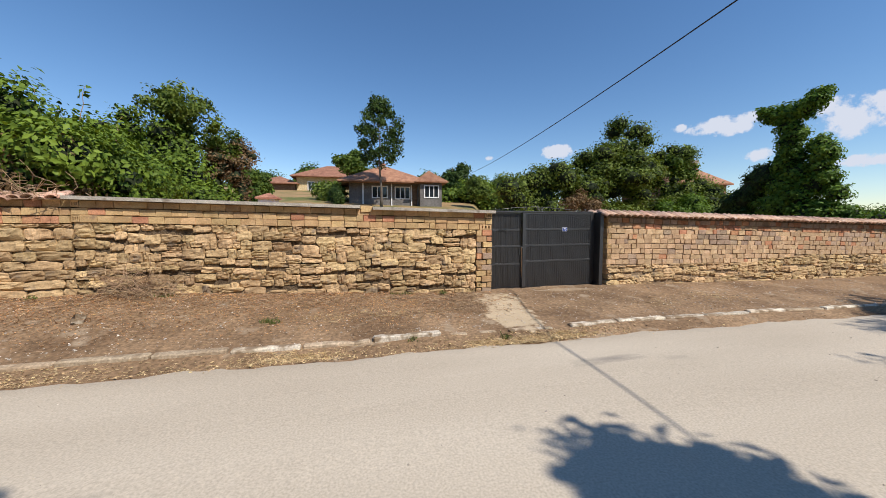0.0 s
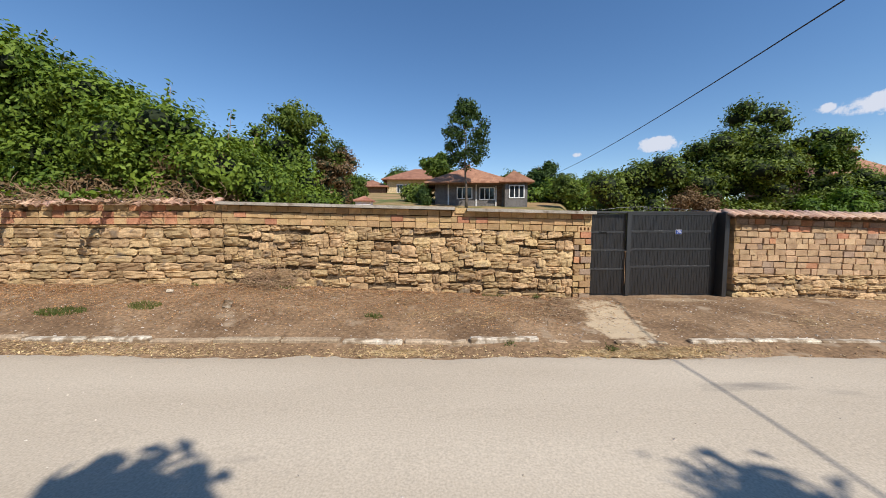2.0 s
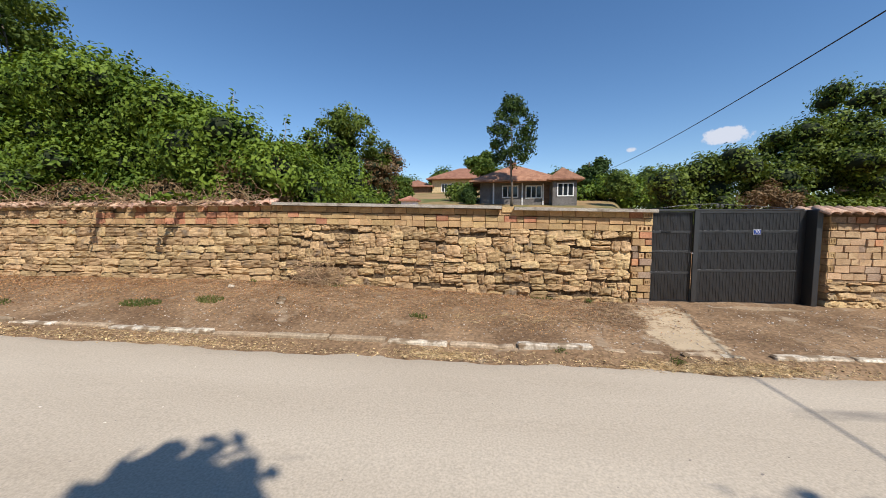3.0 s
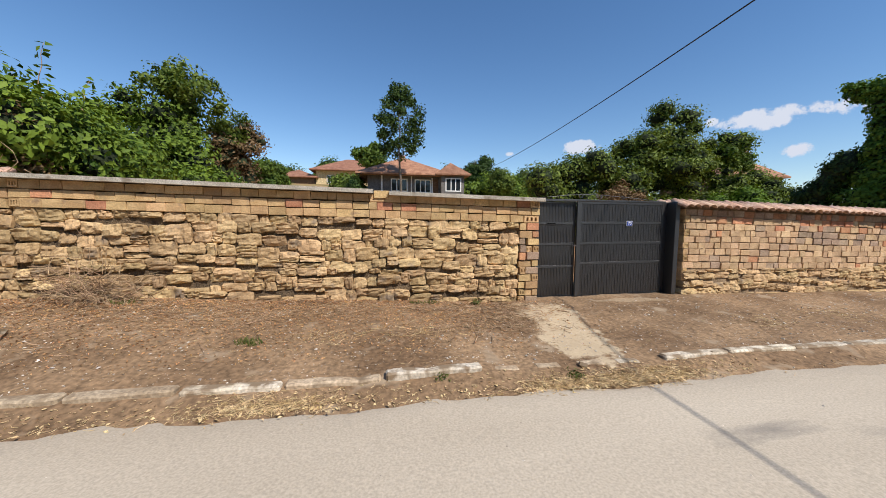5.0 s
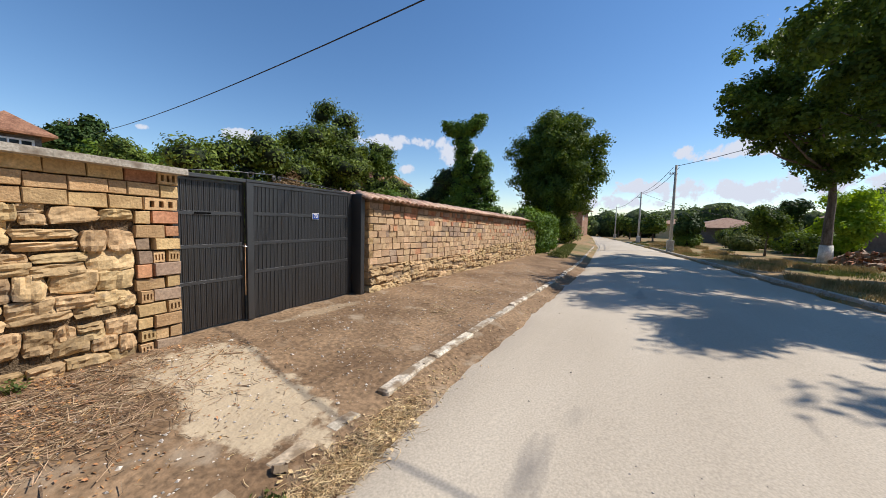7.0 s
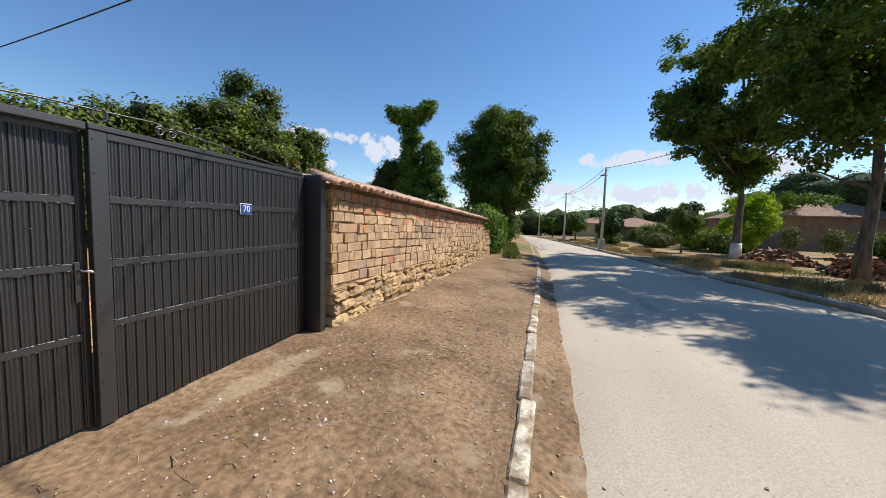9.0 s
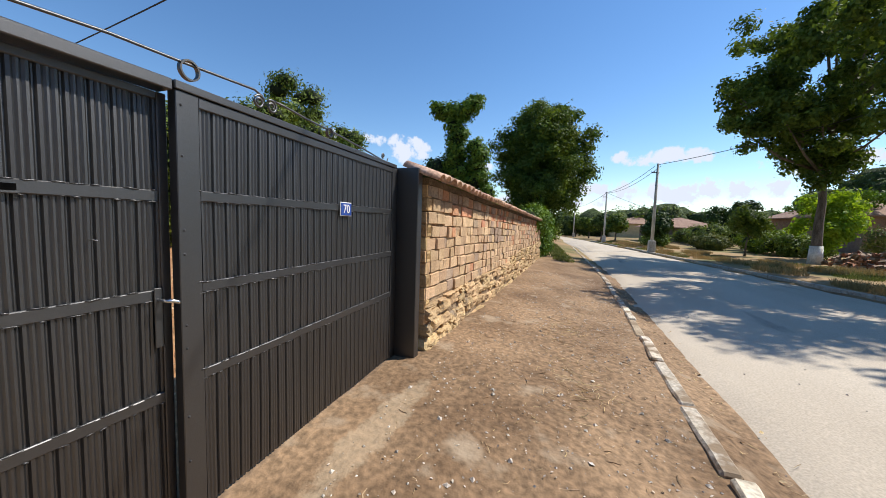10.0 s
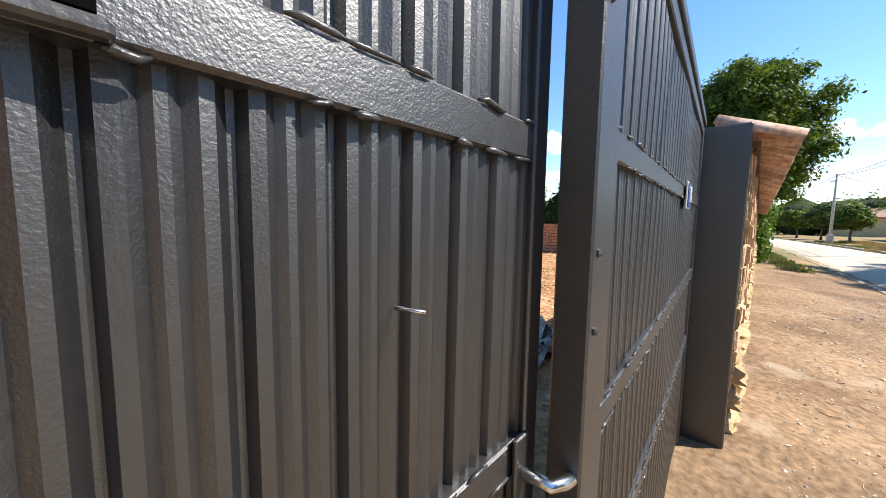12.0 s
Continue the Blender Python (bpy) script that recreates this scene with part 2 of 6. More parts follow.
M_WOODDARK = mat("dark_timber", (0.1, 0.06, 0.035), (0.18, 0.11, 0.065), 4.0, 0.8, 0.3)
M_BROWNWALL = mat("brown_brick_wall", (0.25, 0.14, 0.09), (0.33, 0.2, 0.13), 2.0, 0.9, 0.3)
M_BLUE = mat("blue_enamel", (0.03, 0.07, 0.28), (0.04, 0.09, 0.33), 9.0, 0.25, 0.05, grain=0.1, spec=0.5)
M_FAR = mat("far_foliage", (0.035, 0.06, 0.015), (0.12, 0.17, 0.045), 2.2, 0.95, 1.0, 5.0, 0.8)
# near-black green carries the shade deep between the leaves
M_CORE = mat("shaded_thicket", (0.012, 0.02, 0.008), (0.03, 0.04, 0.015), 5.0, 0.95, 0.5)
L_VINE = leaf_mat("vine_leaf", (0.035, 0.075, 0.008), (0.2, 0.28, 0.032))
L_BUSH = leaf_mat("bush_leaf", (0.03, 0.06, 0.009), (0.205, 0.265, 0.042), 0.2)
L_TREE = leaf_mat("tree_leaf", (0.022, 0.054, 0.009), (0.15, 0.215, 0.032), 0.27)
L_DARK = leaf_mat("dark_leaf", (0.016, 0.04, 0.009), (0.075, 0.12, 0.022), 0.12)
L_IVY = leaf_mat("ivy_leaf", (0.03, 0.075, 0.008), (0.17, 0.28, 0.03))
L_LIGHT = leaf_mat("bright_leaf", (0.12, 0.22, 0.02), (0.28, 0.4, 0.05), 0.45)
L_BROWN = leaf_mat("withered_leaf", (0.11, 0.07, 0.032), (0.27, 0.18, 0.085), 0.15)
L_GRASS = leaf_mat("grass_blade", (0.05, 0.085, 0.016), (0.18, 0.19, 0.055), 0.2)
L_DRYGRASS = leaf_mat("dry_grass_blade", (0.2, 0.16, 0.06), (0.38, 0.28, 0.12), 0.2)


def glass_mat():
    m = bpy.data.materials.new("window_glass")
    m.use_nodes = True
    b = m.node_tree.nodes["Principled BSDF"]
    b.inputs["Base Color"].default_value = (0.02, 0.024, 0.028, 1)
    b.inputs["Roughness"].default_value = 0.05
    return m


M_GLASS = glass_mat()


# ---- builders ----
def as_mesh(name, verts, faces, material, smooth=False):
    me = bpy.data.meshes.new(name)
    me.from_pydata([tuple(v) for v in verts], [], [tuple(f) for f in faces])
    me.materials.append(material)
    if smooth:
        me.polygons.foreach_set("use_smooth", [True] * len(me.polygons))
    me.update()
    return me


def put(name, me, parent=None, m=None, label=""):
    ob = new(name, me)
    if parent:
        ob.parent = parent
    if m is not None:
        ob.matrix_basis = m
    if label:
        ob["label"] = label
    return ob


def part(name, bm, material, parent, label="", smooth=False):
    me = bpy.data.meshes.new(name)
    bmesh.ops.recalc_face_normals(bm, faces=bm.faces)
    bm.to_mesh(me)
    bm.free()
    me.materials.append(material)
    if smooth:
        me.polygons.foreach_set("use_smooth", [True] * len(me.polygons))
    return put(name, me, parent, None, label)


def empty(name, label, category, at=(0, 0, 0), group="", kind=""):
    ob = new(name)
    ob.location = at
    return tagged(ob, label, category, group, kind)


def box(bm, x0, x1, y0, y1, z0, z1, bevel=0.0):
    r = bmesh.ops.create_cube(bm, size=1)
    bmesh.ops.scale(bm, verts=r["verts"], vec=(x1 - x0, y1 - y0, z1 - z0))
    bmesh.ops.translate(bm, verts=r["verts"], vec=((x0 + x1) / 2, (y0 + y1) / 2, (z0 + z1) / 2))
    if bevel:
        es = list({e for v in r["verts"] for e in v.link_edges})
        bmesh.ops.bevel(bm, geom=es, offset=bevel, segments=1, affect="EDGES", profile=0.5)
    return bm


def boxed(*a, bevel=0.0):
    return box(bmesh.new(), *a, bevel=bevel)


def prism(pts, y0, y1):
    """A slab whose outline (x, z) goes from y0 to y1."""
    bm = bmesh.new()
    a = [bm.verts.new((x, y0, z)) for x, z in pts]
    b = [bm.verts.new((x, y1, z)) for x, z in pts]
    bm.faces.new(a)
    bm.faces.new(b[::-1])
    for i in range(len(pts)):
        j = (i + 1) % len(pts)
        bm.faces.new((a[i], b[i], b[j], a[j]))
    return bm


def tube_data(points, radii, sides=6):
    vs, fs = [], []
    pts = [Vector(p) for p in points]
    for i, p in enumerate(pts):
        d = (pts[min(i + 1, len(pts) - 1)] - pts[max(i - 1, 0)]).normalized()
        u = d.orthogonal().normalized()
        if abs(d.z) < 0.95:
            u = d.cross(Vector((0, 0, 1))).normalized()
        v = d.cross(u)
        for k in range(sides):
            a = 2 * math.pi * k / sides
            vs.append(p + (u * math.cos(a) + v * math.sin(a)) * radii[i])
    for i in range(len(pts) - 1):
        for k in range(sides):
            j = (k + 1) % sides
            fs.append((i * sides + k, i * sides + j, (i + 1) * sides + j, (i + 1) * sides + k))
    fs.append(tuple(range(sides))[::-1])
    fs.append(tuple((len(pts) - 1) * sides + k for k in range(sides)))
    return vs, fs


def tubes(name, lines, material, parent, sides=6, label=""):
    vs, fs = [], []
    for points, radii in lines:
        v, f = tube_data(points, radii, sides)
        fs += [tuple(i + len(vs) for i in q) for q in f]
        vs += v
    return put(name, as_mesh(name, vs, fs, material, True), parent, None, label)


def leaves(name, centres, normals, size, material, parent, aspect=1.5, label=""):
    """Folded leaf blades at the given places, one island each."""
    n = len(centres)
    nrm = normals + rng.normal(0, 0.55, (n, 3))
    nrm /= np.linalg.norm(nrm, axis=1)[:, None] + 1e-9
    t = np.cross(nrm, rng.normal(0, 1, (n, 3)) + np.array([0, 0, 0.6]))
    t /= np.linalg.norm(t, axis=1)[:, None] + 1e-9
    s = np.cross(nrm, t)
    w = size * rng.uniform(0.55, 1.35, n)[:, None]
    a = centres - t * w * aspect / 2
    b = centres + t * w * aspect / 2
    c = centres + s * w * 0.42 + nrm * w * 0.16 - t * w * 0.12
    d = centres - s * w * 0.42 + nrm * w * 0.16 - t * w * 0.12
    co = np.stack([a, c, b, d], 1).reshape(-1, 3).astype(np.float32)
    i = np.arange(n)[:, None] * 4
    tri = np.concatenate([i + np.array([[0, 2, 1]]), i + np.array([[0, 3, 2]])], 1).reshape(-1, 3)
    me = bpy.data.meshes.new(name)
    me.vertices.add(n * 4)
    me.vertices.foreach_set("co", co.ravel())
    me.loops.add(len(tri) * 3)
    me.loops.foreach_set("vertex_index", tri.ravel().astype(np.int32))
    me.polygons.add(len(tri))
    me.polygons.foreach_set("loop_start", np.arange(0, len(tri) * 3, 3, dtype=np.int32))
    me.update(calc_edges=True)
    me.materials.append(material)
    return put(name, me, parent, None, label)


def crown_points(blobs, n, clump=0.35, shell=0.55, per=22):
    """Leaf places in clumps over and inside ellipsoids (x, y, z, rx, ry, rz)."""
    blobs = np.array(blobs, float)
    area = (blobs[:, 3] * blobs[:, 4] + blobs[:, 4] * blobs[:, 5] + blobs[:, 3] * blobs[:, 5])
    k = max(1, n // per)
    which = rng.choice(len(blobs), k, p=area / area.sum())
    d = rng.normal(0, 1, (k, 3))
    d /= np.linalg.norm(d, axis=1)[:, None]
    r = 1 - shell * rng.random(k) ** 1.6
    r *= 1 + 0.16 * np.sin(d[:, 0] * 7 + which) * np.cos(d[:, 2] * 6 + which * 2)
    cc = blobs[which, :3] + d * blobs[which, 3:] * r[:, None]
    cc = np.repeat(cc, per, 0)
    nn = np.repeat(d, per, 0)
    off = np.clip(rng.normal(0, clump, cc.shape), -1.5 * clump, 1.5 * clump) * np.array([1, 1, 0.75])
    out = nn + off / (np.abs(clump) + 1e-6) * 0.35 + np.array([0, 0, 0.35])
    return cc + off, out


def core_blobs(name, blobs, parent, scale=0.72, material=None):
    """Filler inside a thicket; its default near-black green stands in for inner shade."""
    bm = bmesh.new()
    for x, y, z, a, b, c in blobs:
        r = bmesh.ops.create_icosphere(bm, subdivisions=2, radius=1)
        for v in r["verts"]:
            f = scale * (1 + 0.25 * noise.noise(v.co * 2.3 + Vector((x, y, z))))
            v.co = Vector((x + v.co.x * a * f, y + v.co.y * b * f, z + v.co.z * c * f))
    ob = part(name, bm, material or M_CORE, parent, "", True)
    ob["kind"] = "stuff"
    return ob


def blob_cloud(cx, cy, cz, rx, ry, rz, k, size, seed):
    q = random.Random(seed)
    res = []
    for _ in range(k):
        while True:
            p = [q.uniform(-1, 1) for _ in range(3)]
            if sum(c * c for c in p) < 1:
                break
        s = size * q.uniform(0.65, 1.3)
        res.append((cx + p[0] * rx, cy + p[1] * ry, cz + p[2] * rz, s, s, s * 0.85))
    return res


def lobed(cx, cy, cz, rx, ry, rz, lobes, per, size, seed, inner=0.35):
    """A crown of separate lobes with gaps of sky between them."""
    q = random.Random(seed)
    res = []
    for i in range(lobes):
        z = 1 - 2 * (i + 0.5) / lobes + q.uniform(-.12, .12)
        z = max(-0.95, min(0.97, z))
        a = i * 2.4 + q.uniform(-.5, .5)
        h = math.sqrt(1 - z * z)
        f = q.uniform(0.55, 0.92)
        lx, ly, lz = cx + rx * f * h * math.cos(a), cy + ry * f * h * math.sin(a), cz + rz * f * z
        s = q.uniform(0.22, 0.4)
        for _ in range(per):
            r = size * q.uniform(0.55, 1.25)
            res.append((lx + rx * s * q.uniform(-1, 1), ly + ry * s * q.uniform(-1, 1), lz + rz * s * 0.8 * q.uniform(-1, 1), r, r, r * 0.75))
    for _ in range(int(lobes * inner)):
        r = size * 1.1
        res.append((cx + rx * q.uniform(-.4, .4), cy + ry * q.uniform(-.4, .4), cz + rz * q.uniform(-.5, .5), r, r, r))
    return res


def tree(name, label, base, height, trunk_r, blobs, n, leaf, material, limbs=9, lean=(0, 0), seed=1, group="", limewash=False, clump=0.35, per=22, shell=0.6):
    q = random.Random(seed)
    root = empty(name, label, "tree", base, group)
    x, y, z = base
    hi = height * 0.8
    spine = [Vector((lean[0] * (i / 8) ** 1.5 + q.uniform(-1, 1) * 0.03 * i, lean[1] * (i / 8) ** 1.5 + q.uniform(-1, 1) * 0.03 * i, hi * i / 8)) for i in range(9)]
    rad = [trunk_r * (1.25 if i == 0 else 1) * (1 - 0.85 * i / 8) for i in range(9)]
    tubes("trunk", [(spine, rad)], M_BARK, root, 9)
    if limewash:
        tubes("lime_wash", [([spine[0], spine[0].lerp(spine[1], 0.9)], [trunk_r * 1.28, trunk_r * 1.06])], M_LIME, root, 9, "white limewashed foot of the trunk")
    lines = []
    for _ in range(limbs):
        b = q.choice(blobs)
        end = Vector((b[0] - x, b[1] - y, b[2] - z))
        f = max(0.12, min(0.85, (end.z - 0.4 * (end.xy.length)) / hi))
        a = spine[int(f * 8)].lerp(spine[min(8, int(f * 8) + 1)], f * 8 - int(f * 8))
        mid = a.lerp(end, 0.5) + Vector((0, 0, -0.08 * (end - a).length + q.uniform(-.1, .2)))
        r0 = trunk_r * (0.5 - 0.25 * f)
        lines.append(([a, mid, end], [r0, r0 * 0.6, r0 * 0.2]))
        for _ in range(2):
            t = mid.lerp(end, q.uniform(0.1, 0.7))
            o = Vector((q.uniform(-1, 1), q.uniform(-1, 1), q.uniform(-0.2, 1))) * b[3] * 0.9
            lines.append(([t, t + o * 0.5, t + o], [r0 * 0.35, r0 * 0.22, r0 * 0.08]))
    tubes("branchwork", lines, M_BARK, root, 5)
    c, o = crown_points(blobs, n, clump, shell, per)
    leaves("crown", c - np.array(base), o, leaf, material, root)
    return root


def bush(name, label, blobs, n, leaf, material, clump=0.2, category="bush", core=True, per=18, group="", shell=0.45, at=None, scale=0.72, inside=None):
    base = at or (sum(b[0] for b in blobs) / len(blobs), sum(b[1] for b in blobs) / len(blobs), min(b[2] - b[5] for b in blobs))
    root = empty(name, label, category, base, group)
    loc = [(b[0] - base[0], b[1] - base[1], b[2] - base[2], *b[3:]) for b in blobs]
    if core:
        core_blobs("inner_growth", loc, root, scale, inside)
    c, o = crown_points(loc, n, clump, shell, per)
    leaves("foliage", c, o, leaf, material, root)
    return root


# ---- ground levels ----
LEFT_X, LEFT_Y = (-60, 15, 20, 36, 50, 66, 100), (5.3, 5.3, 5.5, 6.3, 7.6, 9.2, 14)
RIGHT_X, RIGHT_Y = (-60, 8, 13, 18, 25, 35, 50, 66, 100), (-1.7, -1.6, -1.1, -0.5, 0.2, 1.2, 2.9, 4.8, 10)


def along(x):
    return -0.014 * np.maximum(0, x - 5) * (x < 120) - 1.61 * (x >= 120) + 0.012 * np.clip(-x - 3, 0, 12)


def smooth(e0, e1, v):
    t = np.clip((v - e0) / (e1 - e0), 0, 1)
    return t * t * (3 - 2 * t)


def wall_foot(x):
    """Height of the dirt at the foot of the street wall."""
    return np.interp(x, (-30, -9, -5, -1, 2.5, 5.6, 19, 60), (0.3, 0.2, 0.22, 0.05, -0.1, -0.1, -0.3, -0.8))


def ground_z(x, y):
    x, y = np.asarray(x, float), np.asarray(y, float)
    le, ri = np.interp(x, LEFT_X, LEFT_Y), np.interp(x, RIGHT_X, RIGHT_Y)
    mid, half = (le + ri) / 2, (le - ri) / 2
    s = along(x)
    road = -0.34 + 0.11 * (1 - np.clip(np.abs((y - mid) / half), 0, 1) ** 2) + s
    verge = -0.34 + s + 0.075 * smooth(le, le + 0.3, y)
    foot = wall_foot(x)
    walkway = verge + (foot - verge) * smooth(le + 0.25, 7.95, y) ** 0.9
    up = smooth(1.5, -1.5, (x - 3) - (y - 8) * 0.35)
    garden = foot + 0.135 * np.clip(y - 9, 0, 50) * up + 0.02 * np.clip(y - 9, 0, 80) * (1 - up)
    south = -0.34 + s + 0.12 * smooth(ri, ri - 0.25, y) + 0.02 * np.clip(ri - y, 0, 60)
    z = np.where(y > le, np.where(y > 8.0, garden, walkway), np.where(y < ri, south, road))
    return z


def on_ground(x, y):
    return float(ground_z(x, y))


def sheet(name, xs, ys, zf, material, cut=None):
    gx, gy = np.meshgrid(xs, ys)
    z = zf(gx, gy)
    nx, ny = len(xs), len(ys)
    vs = np.stack([gx, gy, z], 2).reshape(-1, 3)
    i = np.arange(nx * ny).reshape(ny, nx)
    f = np.stack([i[:-1, :-1], i[:-1, 1:], i[1:, 1:], i[1:, :-1]], 2).reshape(-1, 4)
    if cut is not None:
        mx, my = (gx[:-1, :-1] + gx[1:, 1:]) / 2, (gy[:-1, :-1] + gy[1:, 1:]) / 2
        f = f[cut(mx, my).ravel()]
    me = bpy.data.meshes.new(name)
    me.from_pydata(vs.tolist(), [], f.tolist())
    me.materials.append(material)
    me.polygons.foreach_set("use_smooth", [True] * len(me.polygons))
    return new(name, me)


def hash_noise(x, y, f):
    return np.sin(x * 1.7 * f + 1.3 * np.sin(y * 2.1 * f)) * np.cos(y * 1.9 * f + 1.1 * np.sin(x * 1.3 * f + 2))


XS = np.unique(np.concatenate([np.linspace(-700, -60, 17), np.linspace(-60, -14, 47), np.arange(-14, 12, 0.12), np.arange(12, 24, 0.25), np.linspace(24, 120, 97), np.linspace(120, 1500, 30)]))
YS = np.unique(np.concatenate([np.linspace(-900, -60, 15), np.linspace(-60, -4, 57), np.linspace(-4, 4.6, 30), np.arange(4.6, 10, 0.09), np.linspace(10, 24, 71), np.linspace(24, 70, 60), np.linspace(70, 1000, 15)]))


def ground_height(x, y):
    z = ground_z(x, y)
    le, ri = np.interp(x, LEFT_X, LEFT_Y), np.interp(x, RIGHT_X, RIGHT_Y)
    under = (y < le - 0.1) & (y > ri + 0.1)
    rough = (hash_noise(x, y, 1.1) * 0.016 + hash_noise(x + 3, y, 3.7) * 0.01 + hash_noise(x, y + 5, 9.3) * 0.005)
    return np.where(under, z - 0.06, z + rough)


def ground_mat():
    """Bare trodden dirt by the wall and in the yard, dry grass south of the road and far off."""
    m = M_DIRT.copy()
    m.name = "ground_dirt_and_grass"
    n, ln = m.node_tree.nodes, m.node_tree.links
    b = n["Principled BSDF"]
    src = b.inputs["Base Color"].links[0].from_socket
    geo = n.new("ShaderNodeNewGeometry")
    sep = n.new("ShaderNodeSeparateXYZ")
    ln.new(geo.outputs["Position"], sep.inputs[0])
    no = n.new("ShaderNodeTexNoise")
    no.inputs["Scale"].default_value, no.inputs["Detail"].default_value = 0.35, 6
    ln.new(geo.outputs["Position"], no.inputs["Vector"])

    def band(value, lo, hi):
        r = n.new("ShaderNodeMapRange")
        r.inputs["From Min"].default_value, r.inputs["From Max"].default_value = lo, hi
        ln.new(value, r.inputs["Value"])
        return r.outputs[0]

    def op(kind, a, b2):
        o = n.new("ShaderNodeMath")
        o.operation = kind
        for k, v in enumerate((a, b2)):
            if isinstance(v, float):
                o.inputs[k].default_value = v
            else:
                ln.new(v, o.inputs[k])
        return o.outputs[0]

    south = band(op("ADD", sep.outputs["Y"], op("MULTIPLY", no.outputs["Fac"], 3.0)), 1.4, 0.4)
    north = band(op("ADD", sep.outputs["Y"], op("MULTIPLY", no.outputs["Fac"], 8.0)), 27.0, 32.0)
    east = band(op("ADD", sep.outputs["X"], op("MULTIPLY", no.outputs["Fac"], 3.0)), 20.0, 22.5)
    yard = band(sep.outputs["Y"], 8.3, 8.6)
    grass = op("MAXIMUM", op("MAXIMUM", south, north), op("MULTIPLY", east, 0.7))
    ramp = n.new("ShaderNodeValToRGB")
    ramp.color_ramp.elements[0].position, ramp.color_ramp.elements[0].color = 0.36, (0.115, 0.13, 0.035, 1)
    ramp.color_ramp.elements[1].position, ramp.color_ramp.elements[1].color = 0.55, (0.33, 0.215, 0.1, 1)
    ln.new(no.outputs["Fac"], ramp.inputs["Fac"])
    warm = n.new("ShaderNodeMix")
    warm.data_type = "RGBA"
    ln.new(yard, warm.inputs["Factor"])
    ln.new(src, warm.inputs["A"])
    hs = n.new("ShaderNodeHueSaturation")
    hs.inputs["Hue"].default_value, hs.inputs["Saturation"].default_value, hs.inputs["Value"].default_value = 0.49, 1.2, 1.6
    ln.new(src, hs.inputs["Color"])
    ln.new(hs.outputs[0], warm.inputs["B"])
    mx = n.new("ShaderNodeMix")
    mx.data_type = "RGBA"
    ln.new(grass, mx.inputs["Factor"])
    ln.new(warm.outputs["Result"], mx.inputs["A"])
    ln.new(ramp.outputs[0], mx.inputs["B"])
    # worn concrete ramp before the wicket door
    rag = n.new("ShaderNodeTexNoise")
    rag.inputs["Scale"].default_value, rag.inputs["Detail"].default_value, rag.inputs["Roughness"].default_value = 3.2, 9, 0.68
    ln.new(geo.outputs["Position"], rag.inputs["Vector"])

    def worn(cx, cy, rx, ry):
        dx = op("MULTIPLY", op("SUBTRACT", sep.outputs["X"], cx), 1 / rx)
        dy = op("MULTIPLY", op("SUBTRACT", sep.outputs["Y"], cy), 1 / ry)
        d = op("ADD", op("MULTIPLY", dx, dx), op("MULTIPLY", dy, dy))
        return band(op("ADD", d, op("MULTIPLY", rag.outputs["Fac"], 5.0)), 3.85, 3.35)

    slab = op("MAXIMUM", op("MAXIMUM", worn(2.36, 7.2, 0.5, 0.56), worn(2.3, 6.4, 0.42, 0.75)), op("MULTIPLY", worn(4.4, 7.8, 0.7, 0.12), 0.4))
    pale = n.new("ShaderNodeValToRGB")
    pale.color_ramp.elements[0].position, pale.color_ramp.elements[0].color = 0.3, (0.53, 0.42, 0.275, 1)
    pale.color_ramp.elements[1].position, pale.color_ramp.elements[1].color = 0.7, (0.44, 0.345, 0.225, 1)
    ln.new(rag.outputs["Fac"], pale.inputs["Fac"])
    ramped = n.new("ShaderNodeMix")
    ramped.data_type = "RGBA"
    ln.new(op("MULTIPLY", slab, 0.95), ramped.inputs["Factor"])
    ln.new(mx.outputs["Result"], ramped.inputs["A"])
    ln.new(pale.outputs[0], ramped.inputs["B"])
    ln.new(ramped.outputs["Result"], b.inputs["Base Color"])
    return m


def surf(x, y):
    """Height of the trodden surface itself."""
    if float(np.interp(x, RIGHT_X, RIGHT_Y)) + 0.1 < y < float(np.interp(x, LEFT_X, LEFT_Y)) - 0.1:
        return on_ground(x, y) + 0.012
    return float(ground_height(np.array(x), np.array(y)))


tagged(sheet("ground", XS, YS, ground_height, ground_mat()), "trodden dry brown dirt strip, bare yard and dry grass", "ground", kind="structure")


def build_road():
    xs = np.unique(np.concatenate([np.linspace(-200, -16, 30), np.arange(-16, 24, 0.2), np.linspace(24, 110, 120)]))
    vs, fs, k = [], [], 33
    for x in xs:
        le, ri = np.interp(x, LEFT_X, LEFT_Y), np.interp(x, RIGHT_X, RIGHT_Y)
        le += 0.05 * math.sin(x * 1.9) + 0.035 * math.sin(x * 4.7 + 1) + 0.03 * math.sin(x * 11)
        ri -= 0.08 * math.sin(x * 2.3) + 0.05 * math.sin(x * 5.1)
        for i in range(k):
            y = ri + (le - ri) * i / (k - 1)
            edge = min(i, k - 1 - i)
            vs.append((x, y, on_ground(x, y) + (0.012 if edge else -0.04)))
    for a in range(len(xs) - 1):
        for i in range(k - 1):
            fs.append((a * k + i, (a + 1) * k + i, (a + 1) * k + i + 1, a * k + i + 1))
    ob = new("road", as_mesh("road", vs, fs, M_ROAD, True))
    return tagged(ob, "pale dusty worn asphalt village road", "road", kind="structure")


build_road()


